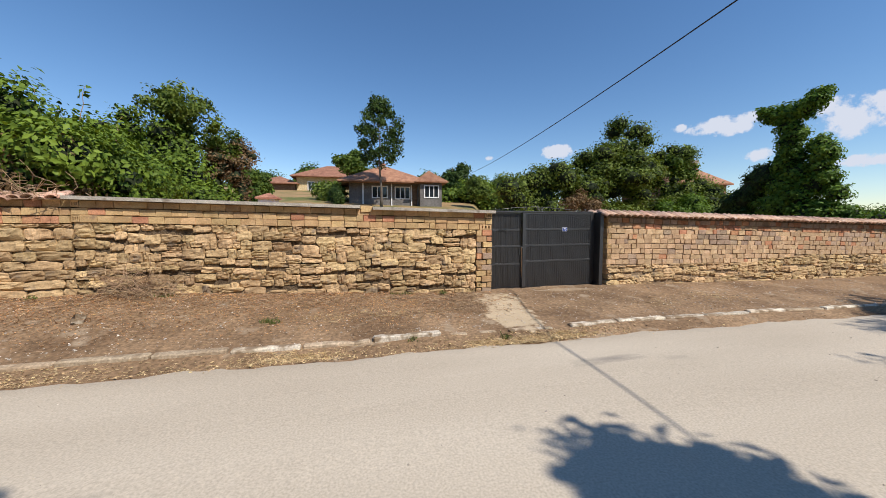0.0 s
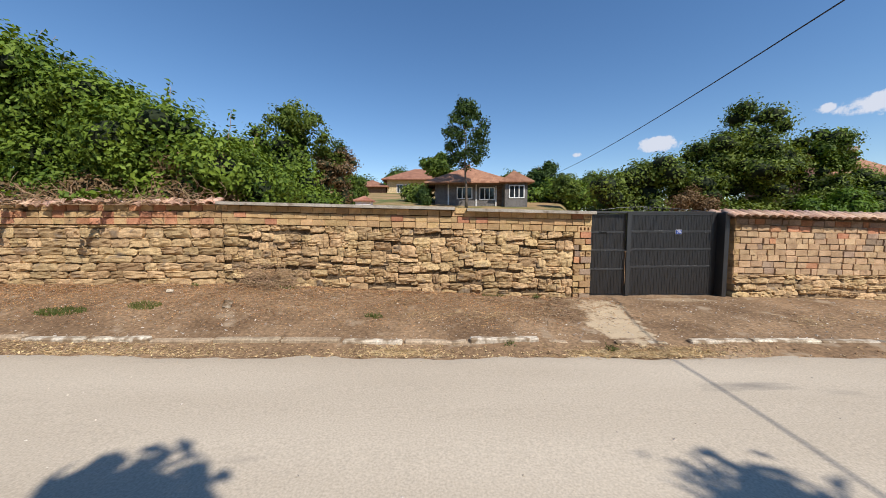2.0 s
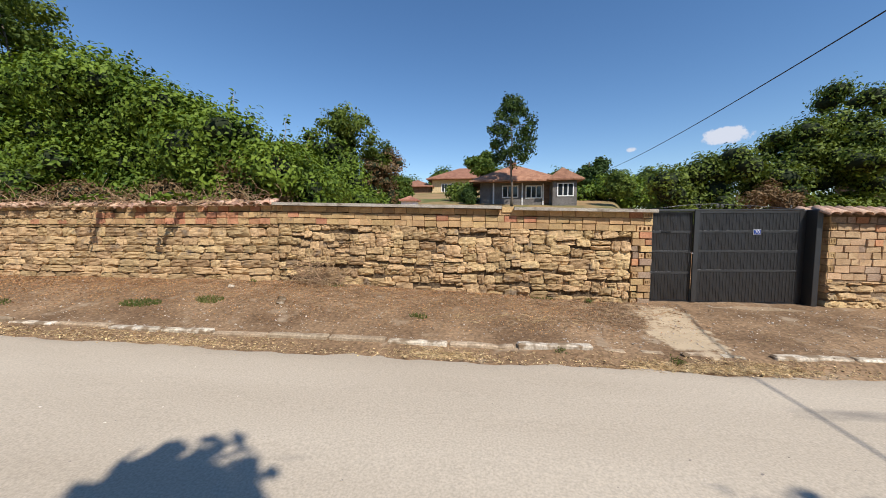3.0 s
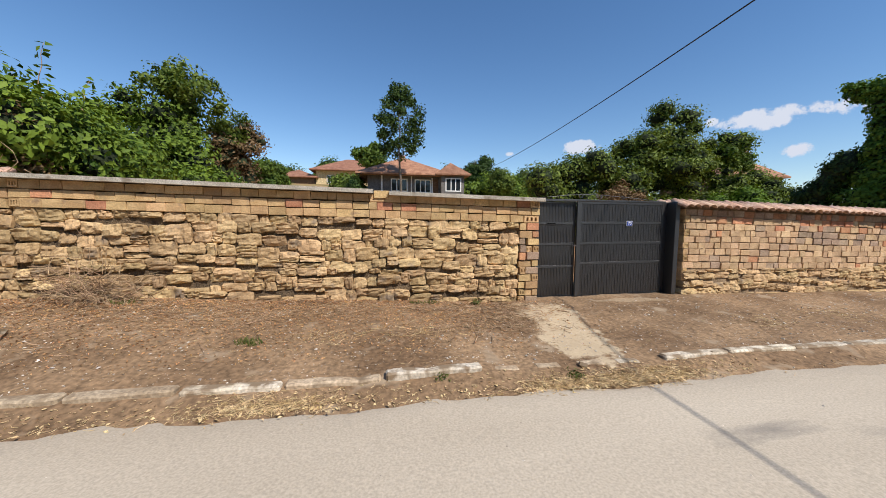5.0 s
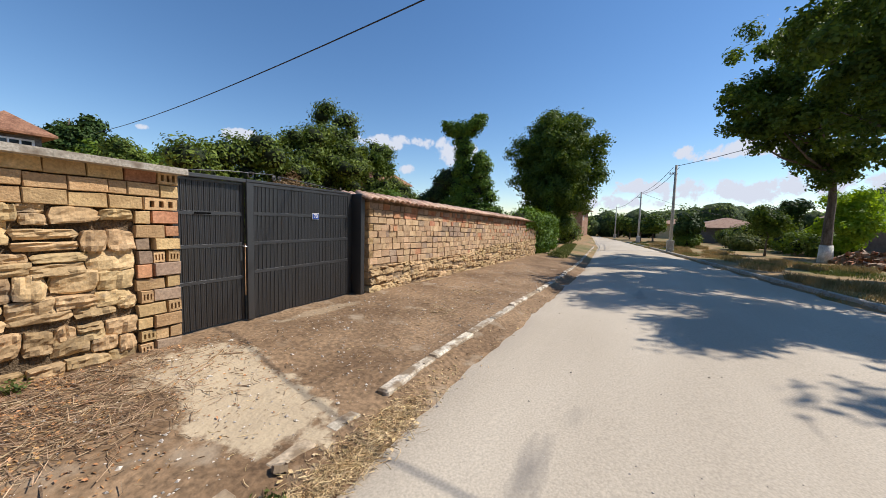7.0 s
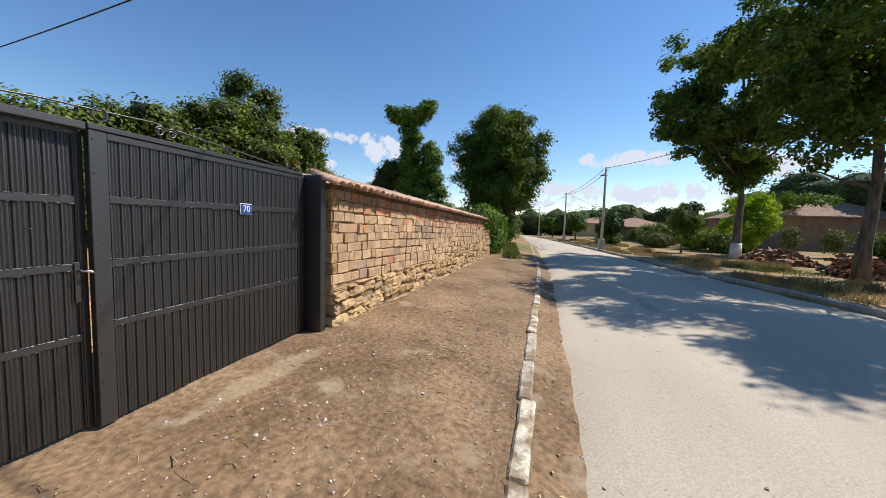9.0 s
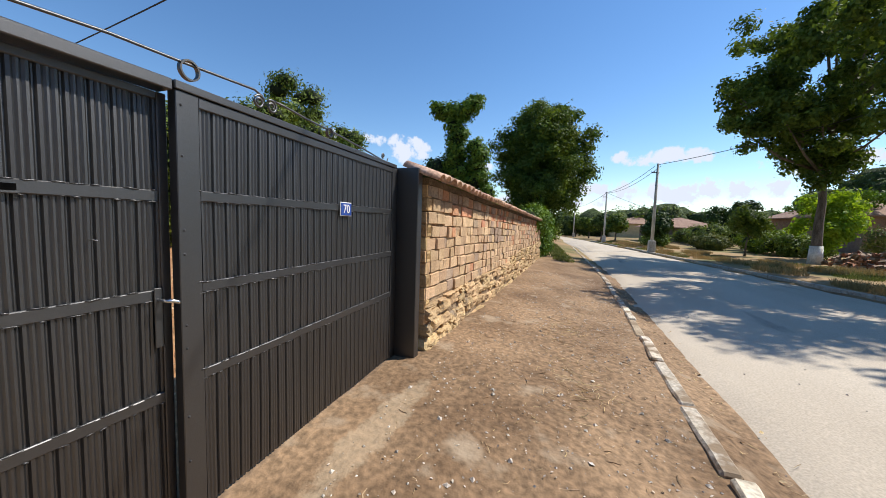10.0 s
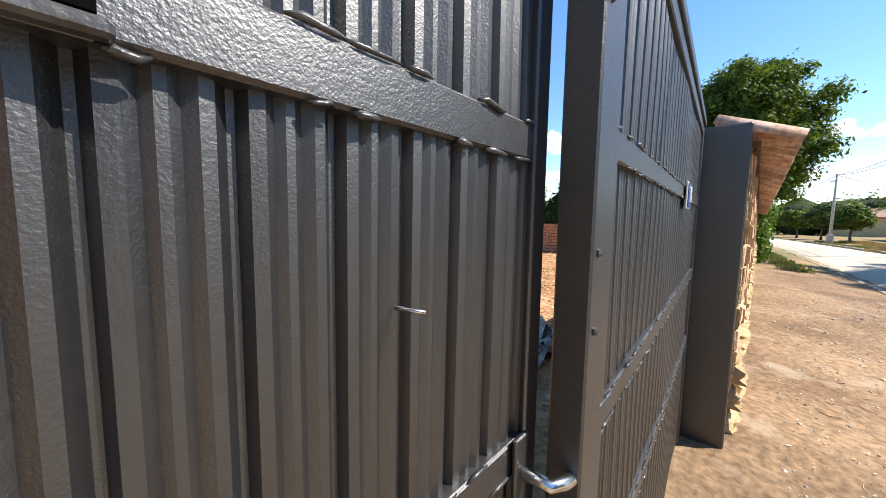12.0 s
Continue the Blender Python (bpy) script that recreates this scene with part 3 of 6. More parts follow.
# ---- pieces: stones and bricks ----
def stone_mesh(i):
    """A rough split block of unit size, its face towards -y: ragged outline, layered and chipped face."""
    q = random.Random(100 + i)
    us, vs_ = (0, 0.06, 0.2, 0.36, 0.5, 0.64, 0.8, 0.94, 1), (0, 0.1, 0.3, 0.5, 0.7, 0.9, 1)
    nx, nz = len(us), len(vs_)
    cut = [q.choice((0.03, 0.06, 0.12, 0.22)) * q.uniform(0.6, 1.2) for _ in range(4)]
    tilt, taper, lean = q.uniform(-0.08, 0.08), q.uniform(-0.1, 0.1), q.uniform(-0.06, 0.06)
    tip = (q.uniform(-0.16, 0.16), q.uniform(-0.28, 0.18))
    seam = q.uniform(-0.2, 0.25)
    off = Vector((i * 7.3, i * 3.1, i * 1.7))
    vs, fs = [], []
    for v in vs_:
        for u in us:
            x, z = u - 0.5, v - 0.5
            c = cut[(0 if u < 0.5 else 1) + (0 if v < 0.5 else 2)]
            edge, corner = max(abs(2 * x), abs(2 * z)), abs(2 * x) * abs(2 * z)
            wob = noise.noise(Vector((x * 3.4, 0, z * 2.6)) + off)
            x2 = x * (1 - c * corner ** 1.6) + 0.035 * wob * (edge > 0.9) + lean * z
            z2 = z * (1 - c * corner ** 1.6) * (1 + taper * 2 * x) + (0.07 * wob) * (edge > 0.6) + tilt * x * 0.5
            y = -0.46 + 0.3 * max(0, edge - 0.72) ** 1.3 / 0.28 ** 0.3 + tip[0] * x + tip[1] * z
            y += 0.16 * noise.noise(Vector((x * 4.2, 1, z * 3.0)) + off) + 0.05 * noise.noise(Vector((x * 9, 3, z * 4)) + off)
            y += 0.022 * (z > seam + 0.12 * noise.noise(Vector((x * 3, 5, i))))
            vs.append((x2, y, z2))
    rim = [j for j in range(nx)] + [k * nx + nx - 1 for k in range(1, nz)] + [(nz - 1) * nx + j for j in range(nx - 2, -1, -1)] + [k * nx for k in range(nz - 2, 0, -1)]
    for k in range(nz - 1):
        for j in range(nx - 1):
            a = k * nx + j
            fs.append((a, a + 1, a + nx + 1, a + nx))
    b0 = len(vs)
    for r in rim:
        x, y, z = vs[r]
        vs.append((x * 0.95, 0.5, z * 0.95))
    for a in range(len(rim)):
        c = (a + 1) % len(rim)
        fs.append((rim[a], b0 + a, b0 + c, rim[c]))
    return as_mesh("stone", vs, fs, M_STONE)


STONES = [stone_mesh(i) for i in range(24)]


def brick_mesh(i, material, holes=0):
    q = random.Random(300 + i)
    j = lambda s: q.uniform(-s, s)
    e = 0.035
    outer = [(-0.5 + j(.025), -0.45, -0.5 + j(.055)), (0.5 + j(.025), -0.43, -0.5 + j(.055)), (0.5 + j(.025), -0.43, 0.5 + j(.055)), (-0.5 + j(.025), -0.45, 0.5 + j(.055))]
    inner = [(x * (1 - 2 * e * 0.6), -0.5 + j(.025), z * (1 - 2 * e * 1.3)) for x, _, z in outer]
    back = [(x, 0.5, z) for x, _, z in outer]
    vs = outer + inner + back
    fs = [(4, 5, 6, 7)] if not holes else []
    for a in range(4):
        c = (a + 1) % 4
        fs += [(a, c, 4 + c, 4 + a), (a, 8 + a, 8 + c, c)]
    if holes:
        # a face of vertical ribs with deep open cells between them
        y0, y1 = -0.5, 0.1
        xa, xb, za, zb = inner[0][0], inner[1][0], inner[0][2], inner[2][2]
        w = (xb - xa) / (2 * holes + 1)

        def quad(*p):
            s = len(vs)
            vs.extend(p)
            fs.append((s, s + 1, s + 2, s + 3))

        h0, h1 = za + (zb - za) * 0.22, zb - (zb - za) * 0.22
        quad((xa, y0, za), (xb, y0, za), (xb, y0, h0), (xa, y0, h0))
        quad((xa, y0, h1), (xb, y0, h1), (xb, y0, zb), (xa, y0, zb))
        for k in range(2 * holes + 1):
            p, r = xa + k * w, xa + (k + 1) * w
            if k % 2 == 0:
                quad((p, y0, h0), (r, y0, h0), (r, y0, h1), (p, y0, h1))
            else:
                quad((p, y1, h0), (r, y1, h0), (r, y1, h1), (p, y1, h1))
                quad((p, y0, h0), (p, y1, h0), (p, y1, h1), (p, y0, h1))
                quad((r, y0, h0), (r, y1, h0), (r, y1, h1), (r, y0, h1))
                quad((p, y0, h0), (r, y0, h0), (r, y1, h0), (p, y1, h0))
                quad((p, y0, h1), (r, y0, h1), (r, y1, h1), (p, y1, h1))
    return as_mesh("brick", vs, fs, material)


BRICKS = [brick_mesh(i, M_BRICK) for i in range(6)]
BRICKS_PALE = [brick_mesh(40 + i, M_BRICK_PALE) for i in range(6)]
BRICKS_RED = [brick_mesh(10 + i, M_BRICK_RED) for i in range(4)]
BRICKS_GREY = [brick_mesh(20 + i, M_BRICK_GREY) for i in range(4)]
BRICKS_OPEN = [brick_mesh(30 + i, M_BRICK, 3) for i in range(3)]


def place(name, me, parent, x, y, z, w, d, h, turn=0.0, spin=0.0):
    """A piece w x d x h whose face middle is at (x, y, z); its body lies behind (+y)."""
    m = Matrix.Translation((x, y + d / 2, z)) @ Euler((0, turn, spin)).to_matrix().to_4x4() @ Matrix.Diagonal((w, d, h, 1))
    return put(name, me, parent, m)


def lay_stones(parent, x0, x1, low, high, y, q, hmin=0.11, hmax=0.23, wmin=0.14, wmax=0.5, proud=0.045, squared=False):
    """Rubble courses between two height functions."""
    span = (high(x0) - low(x0) + high(x1) - low(x1)) / 2
    rows, t = [], 0.0
    while t < span - 0.06:
        h = min(q.uniform(hmin, hmax), span - t)
        rows.append((t / span, (t + h) / span))
        t += h
    for r0, r1 in rows:
        x = x0
        ph = q.uniform(0, 9)
        while x < x1 - 0.02:
            w = min(q.uniform(wmin, wmax), x1 - x)
            if x1 - x - w < 0.12:
                w = x1 - x
            c = x + w / 2
            wob = 0.0 if squared else 0.05 * math.sin(c * 2.1 + ph) + 0.015 * math.sin(c * 6.3 + 2 * ph)
            lo = low(c) + (high(c) - low(c)) * r0 + (wob if r0 > 0.01 else 0)
            hi = low(c) + (high(c) - low(c)) * r1 + (wob if r1 < 0.99 else 0)
            h = hi - lo
            pieces = [(lo, hi)]
            if not squared and h > 0.15 and q.random() < 0.16:
                k = lo + h * q.uniform(0.38, 0.62)
                pieces = [(lo, k), (k, hi)]
            for a, b in pieces:
                g = 0.01
                if not squared:
                    a, b = a + q.uniform(-.016, .012), b + q.uniform(-.012, .016)
                fill = 1.04 if not squared else 1.03
                ww, hh = (w - g) * fill, (b - a - g) * fill
                back = q.uniform(-proud, proud) * (0.5 if squared else 1)
                place("stone", STONES[q.randrange(24)], parent, c + q.uniform(-.01, .01), y + back, (a + b) / 2, ww, 0.2, max(0.04, hh), q.uniform(-.05, .05), q.uniform(-.06, .06))
            x += w


# ---- street walls ----
def top1(x):
    return 1.98 - 0.18 * (x + 5.4) / 7.9


def build_wall_1():
    q = random.Random(21)
    xa, xb, yf = -5.38, 2.52, 7.94
    core = part("wall_1", prism([(xa, wall_foot(xa) - 0.25), (xb - 0.03, wall_foot(xb) - 0.25), (xb - 0.03, top1(xb) - 0.065), (xa, top1(xa) - 0.065)], yf + 0.072, yf + 0.32), M_MORTAR_SHADED, None)
    tagged(core, "ochre rubble stone wall with brick top courses and concrete capping", "wall", kind="structure")
    # capping slabs
    for a, b, drop in ((-5.42, -3.0, 0), (-3.0, -0.42, 0), (-0.17, 2.56, 0.02)):
        za, zb = top1(a) - drop, top1(b) - drop
        part("capping", prism([(a, za - 0.062), (b - 0.004, zb - 0.062), (b - 0.004, zb), (a, za)], yf - 0.13, yf + 0.4), M_CONC, core)
    place("brick", BRICKS[0], core, -0.295, yf - 0.03, top1(-0.3) - 0.07, 0.24, 0.3, 0.125)
    # three brick courses
    for r in range(3):
        x = xa + (0.0 if r % 2 else 0.13)
        if r % 2 == 0:
            place("brick", BRICKS_OPEN[0], core, xa + 0.06, yf, top1(xa) - 0.132 - 0.133 * r, 0.12, 0.2, 0.12)
        while x < xb - 0.1:
            w = 0.252 if q.random() > 0.04 else 0.13
            w = min(w, xb - x - 0.005)
            kind = BRICKS_RED if q.random() < 0.1 else BRICKS
            if xb - x - w < 0.1 and r != 1:
                kind, w = BRICKS_OPEN, xb - x - 0.005
            place("brick", q.choice(kind), core, x + w / 2, yf + q.uniform(-.006, .01), top1(x + w / 2) - 0.132 - 0.133 * r, w, 0.2, 0.125 + q.uniform(-.006, .003), q.uniform(-.008, .008), q.uniform(-.02, .02))
            x += w + 0.005
    # toothed brick pier at the gate
    for r in range(13):
        z = top1(xb) - 0.132 - 0.133 * (3 + r)
        if z < wall_foot(xb) - 0.1:
            break
        x = xb
        for w in ((0.13, 0.25) if r % 2 else (0.25, 0.12)) if r % 3 else ((0.12, 0.12, 0.13) if r % 2 else (0.25, 0.12)):
            kind = BRICKS_RED if q.random() < 0.25 else (BRICKS_OPEN if w < 0.14 and q.random() < 0.38 else (BRICKS_GREY if q.random() < 0.2 else BRICKS))
            place("brick", q.choice(kind), core, x - w / 2 + q.uniform(-.008, .008), yf + q.uniform(-.015, .012), z + q.uniform(-.006, .006), w - q.uniform(.004, .022), 0.2, 0.122 + q.uniform(-.014, .006), q.uniform(-.045, .045), q.uniform(-.12, .12))
            x -= w
    lay_stones(core, xa, 2.13, lambda x: wall_foot(x) - 0.06, lambda x: top1(x) - 0.462, yf, q, 0.115, 0.2, 0.14, 0.4, 0.03)
    return core


build_wall_1()


def build_wall_0():
    """Older stretch west of wall_1, with squared courses and a collapsing tile coping."""
    q = random.Random(22)
    xa, xb, yf = -24.0, -5.39, 7.93
    top = lambda x: 1.93 + 0.0 * x
    core = part("wall_2", prism([(xa, 0), (xb - 0.005, 0), (xb - 0.005, top(xb) - 0.02), (xa, top(xa) - 0.02)], yf + 0.07, yf + 0.36), M_MORTAR_SHADED, None)
    tagged(core, "older ochre squared-stone wall under broken clay tiles", "wall", kind="structure")
    for r in range(3):
        x = -9.5 + 0.13 * (r % 2) - r * 1.2
        while x < xb - 0.05:
            w = min(0.255, xb - x - 0.004)
            place("brick", q.choice(BRICKS_RED if q.random() < 0.35 else BRICKS), core, x + w / 2, yf + q.uniform(-.01, .015) + (0.04 if r == 0 else 0), top(x) - 0.08 - 0.143 * r, w, 0.2, 0.126, q.uniform(-.01, .01), 0)
            x += w + 0.01
    lay_stones(core, -16.0, xb, lambda x: wall_foot(x) - 0.06, lambda x: top(x) - 0.44, yf, q, 0.15, 0.22, 0.28, 0.6, 0.03, True)
    lay_stones(core, -16.0, -9.6, lambda x: top(x) - 0.44, lambda x: top(x) - 0.02, yf, q, 0.13, 0.2, 0.28, 0.5, 0.03, True)
    return core


WALL_0 = build_wall_0()


def tile_mesh(length=0.4, width=0.2, rise=0.075, seg=7):
    """A half-round clay tile running down +-y, its crown up."""
    vs, fs = [], []
    for j, (y, s) in enumerate(((-length / 2, 1.0), (0, 0.97), (length / 2, 0.9))):
        for off in (0.0, -0.014):
            for k in range(seg):
                a = math.pi * k / (seg - 1)
                vs.append((-math.cos(a) * (width / 2 + off) * s, y, math.sin(a) * (rise + off) * s))
    n = seg * 2
    for j in range(2):
        for k in range(seg - 1):
            a = j * n + k
            fs += [(a, a + 1, a + n + 1, a + n), (a + seg, a + seg + n, a + seg + n + 1, a + seg + 1)]
        fs += [(j * n, j * n + n, j * n + n + seg, j * n + seg), (j * n + seg - 1, j * n + 2 * seg - 1, j * n + n + 2 * seg - 1, j * n + n + seg - 1)]
    for k in range(seg - 1):
        fs += [(k, k + seg, k + seg + 1, k + 1), (2 * n + k, 2 * n + k + 1, 2 * n + k + seg + 1, 2 * n + k + seg)]
    return as_mesh("tile", vs, fs, M_TILE, True)


TILE = tile_mesh()


def top2(x):
    return 1.64 - 0.29 * (x - 5.7) / 13.3


def foot_top(x):
    """Upper edge of the rubble footing under the brick courses."""
    return wall_foot(x) + 0.47 + 0.035 * max(0, x - 7) * (1 if x < 15 else 15 / x) + 0.05 * math.sin(x * 1.1)


def build_wall_2():
    q = random.Random(23)
    xa, xb, yf = 5.72, 19.0, 8.06
    core = part("wall_3", prism([(xa + 0.06, wall_foot(xa) - 0.25), (xb, wall_foot(xb) - 0.3), (xb, top2(xb)), (xa + 0.06, top2(xa))], yf + 0.022, yf + 0.34), M_CLAY, None)
    tagged(core, "weathered brick wall on rubble footing under clay tile coping", "wall", kind="structure")
    rest_v, rest_f = {}, {}
    count = 0
    for r in range(11):
        x = xa
        limit = xb
        if r % 2:
            place("brick", BRICKS_OPEN[r % 3], core, xa + 0.05, yf, top2(xa) - 0.07 - 0.133 * r, 0.1, 0.2, 0.125)
            x = xa + 0.108
        while x < limit - 0.05:
            w = q.choice((0.255, 0.25, 0.262, 0.245, 0.25, 0.215, 0.128, 0.135)) + q.uniform(-.012, .012)
            w = min(w, xb - x)
            c = x + w / 2
            z = top2(c) - 0.07 - 0.133 * r + 0.012 * math.sin(c * 1.3 + r)
            if z + 0.015 < foot_top(c):
                x += w
                continue
            p = q.random()
            if r == 0:
                kind = BRICKS_GREY if p < 0.6 else BRICKS_RED
            elif r == 1:
                kind = BRICKS_RED if p < 0.6 else BRICKS_PALE
            elif c > 8.6 and r < 5:
                kind = BRICKS_GREY if p < 0.35 + 0.35 * math.sin(c * 0.9) else (BRICKS_RED if p > 0.82 else BRICKS_PALE)
            else:
                kind = BRICKS_RED if p < 0.05 else (BRICKS_GREY if p < 0.12 else BRICKS_PALE)
            me = q.choice(kind)
            dy, tu, sp = q.uniform(-.014, .012), q.uniform(-.02, .02), q.uniform(-.02, .02)
            z += q.uniform(-.006, .006)
            if c < 12.3:
                place("brick", me, core, c, yf + dy, z, w - q.uniform(.004, .016), 0.2, 0.125 + q.uniform(-.014, .003), tu, sp)
            else:
                mm = Matrix.Translation((c, yf + dy + 0.1, z)) @ Euler((0, tu, sp)).to_matrix().to_4x4() @ Matrix.Diagonal((w - 0.006, 0.2, 0.125, 1))
                key = me.materials[0].name
                vs, fs = rest_v.setdefault(key, []), rest_f.setdefault(key, [])
                o = len(vs)
                vs += [mm @ v.co for v in me.vertices]
                fs += [tuple(i + o for i in pl.vertices) for pl in me.polygons]
            x += w + 0.004
    # return face at the gate
    for r in range(12):
        z = top2(xa) - 0.07 - 0.133 * r
        if z < wall_foot(xa) + 0.3:
            break
        for k, (yy, w) in enumerate(((yf + 0.07, 0.125), (yf + 0.235, 0.19)) if r % 2 else ((yf + 0.115, 0.215), (yf + 0.28, 0.1))):
            me = BRICKS_OPEN[r % 3] if (r + k) % 2 else q.choice(BRICKS)
            m = Matrix.Translation((xa + 0.035 + q.uniform(-.012, .012), yy, z)) @ Euler((0, 0, -math.pi / 2)).to_matrix().to_4x4() @ Matrix.Diagonal((w, 0.1, 0.124, 1))
            put("brick", me, core, m)
    for key in rest_v:
        ob = put("far_bricks", as_mesh("far_bricks", rest_v[key], rest_f[key], bpy.data.materials[key]), core)
        ob["kind"] = "stuff"
    lay_stones(core, xa, xb, lambda x: wall_foot(x) - 0.06, foot_top, yf - 0.035, q, 0.12, 0.2, 0.16, 0.42, 0.02)
    # tile coping: one slope to the street, one to the yard
    x = xa - 0.1
    while x < xb + 0.1:
        for side in (-1, 1):
            m = Matrix.Translation((x + q.uniform(-.012, .012), yf + 0.2 + side * 0.19, top2(x) + 0.085)) @ Euler((0.36 * -side + q.uniform(-.05, .05), q.uniform(-.08, .08), (math.pi if side > 0 else 0) + q.uniform(-.07, .07))).to_matrix().to_4x4()
            put("tile", TILE, core, m)
        x += 0.178
    part("coping_bed", prism([(xa - 0.05, top2(xa) - 0.005), (xb, top2(xb) - 0.005), (xb, top2(xb) + 0.06), (xa - 0.05, top2(xa) + 0.06)], yf - 0.02, yf + 0.4), M_MORTAR_SHADED, core)
    return core


build_wall_2()

# broken tile coping of the old west wall
for i in range(64):
    x = -5.55 - i * 0.17
    if rnd.random() < 0.25 and i > 8:
        continue
    m = Matrix.Translation((x, 8.0 + rnd.uniform(-.04, .04), 1.95 + rnd.uniform(-.02, .03))) @ Euler((0.3 + rnd.uniform(-.15, .15), rnd.uniform(-.15, .15), rnd.uniform(-.25, .25) if i > 8 else rnd.uniform(-.06, .06))).to_matrix().to_4x4()
    put("tile", TILE, WALL_0, m)


# ---- kerb ----
def build_kerb():
    q = random.Random(31)
    kerb = tagged(part("kerb", boxed(-3.35, -3.3, 5.6, 5.65, -0.4, -0.3), M_KERB, None), "broken row of limed stone kerb pieces sunk in dirt", "kerb", kind="structure")
    x = -24.0
    while x < 36:
        w = q.uniform(0.85, 1.1)
        if 0.1 < x < 2.7:
            w = q.uniform(0.22, 0.45)
        c = x + w / 2
        off = float(np.interp(c, LEFT_X, LEFT_Y)) + 0.33
        z = surf(c, off) + 0.01
        gap = 0.0 < x < 2.85
        lift = (-0.016 if gap else 0.022 if x < 0 else 0.004) + q.uniform(-0.01, 0.008)
        bm = boxed(-w / 2, w / 2, -0.065, 0.065, -0.16, 0.014 + lift, bevel=0.018)
        bmesh.ops.subdivide_edges(bm, edges=[e for e in bm.edges if abs(e.verts[0].co.x - e.verts[1].co.x) > w * 0.6], cuts=8)
        for v in bm.verts:
            chip = 0.02 * max(0, noise.noise(v.co * 3 + Vector((x, 9, 2))) - 0.15) / 0.5
            v.co += Vector((0, noise.noise(v.co * 4 + Vector((x, 0, 0))) * 0.009, noise.noise(v.co * 5 + Vector((x, 4, 0))) * 0.008 - chip))
        ob = part("kerb_stone", bm, M_KERB if q.random() < (0.75 if x > 2.8 else 0.25) else M_KERB_BARE, kerb)
        ob.matrix_basis = Matrix.Translation((c, off + q.uniform(-.018, .018), z)) @ Euler((0, 0.014 if c > 5 else 0, q.uniform(-.03, .03))).to_matrix().to_4x4()
        x += w + (q.uniform(0.02, 0.06) if not 0.1 < x < 2.9 else q.uniform(0.15, 0.4))
    x = -14.0
    while x < 60:
        w = 1.0
        c = x + 0.5
        off = float(np.interp(c, RIGHT_X, RIGHT_Y)) - 0.16
        z = on_ground(c, off - 0.2)
        d = math.atan2(float(np.interp(c + 1, RIGHT_X, RIGHT_Y)) - float(np.interp(c - 1, RIGHT_X, RIGHT_Y)), 2)
        ob = part("kerb_stone", boxed(-0.49, 0.49, -0.08, 0.08, -0.2, 0.03, bevel=0.02), M_CONC, kerb)
        ob.matrix_basis = Matrix.Translation((c, off, z)) @ Euler((0, 0.01, d)).to_matrix().to_4x4()
        x += w


build_kerb()


# ---- gate ----
GY = 8.2


def corrugated(x0, x1, z0, z1, y, pitch=0.063, depth=0.0105):
    """Pressed sheet: broad ribs with two shallow beads between narrow grooves."""
    prof = []
    x = x0
    shape = ((0.0, 1.0), (0.07, 1.0), (0.14, 0.1), (0.28, 0.0), (0.38, 0.45), (0.47, 0.08), (0.56, 0.08), (0.65, 0.45), (0.76, 0.0), (0.88, 0.1))
    while x < x1:
        for f, d in shape:
            if x + f * pitch <= x1:
                prof.append((x + f * pitch, y + d * depth))
        x += pitch
    prof.append((x1, y))
    vs, fs = [], []
    zs = (z0, (z0 + z1) / 2, z1)
    for k, z in enumerate(zs):
        for px_, py in prof:
            vs.append((px_, py + 0.0025 * math.sin(px_ * 9 + z * 5), z))
    n = len(prof)
    for k in range(2):
        for i in range(n - 1):
            fs.append((k * n + i, k * n + i + 1, (k + 1) * n + i + 1, (k + 1) * n + i))
    b = len(vs)
    vs += [(px_, py + 0.003, z) for (px_, py, z) in vs]
    for k in range(2):
        for i in range(n - 1):
            fs.append((b + k * n + i, b + (k + 1) * n + i, b + (k + 1) * n + i + 1, b + k * n + i + 1))
    return vs, fs


def weld_beads(x0, x1, z, y, q, gap=0.07):
    vs, fs = [], []
    x = x0
    while x < x1:
        r = q.uniform(0.002, 0.0042)
        ln = q.uniform(0.006, 0.028)
        v, f = tube_data([(x - ln, y, z), (x - ln / 2, y - r * 0.4, z + q.uniform(-.003, .003)), (x + ln / 2, y - r * 0.5, z + q.uniform(-.003, .003)), (x + ln, y, z)], [r * 0.4, r, r * 0.8, r * 0.3], 5)
        fs += [tuple(i + len(vs) for i in p) for p in f]
        vs += v
        x += q.uniform(0.4, 1.6) * gap
    return as_mesh("weld_seam", vs, fs, M_WELD, True)


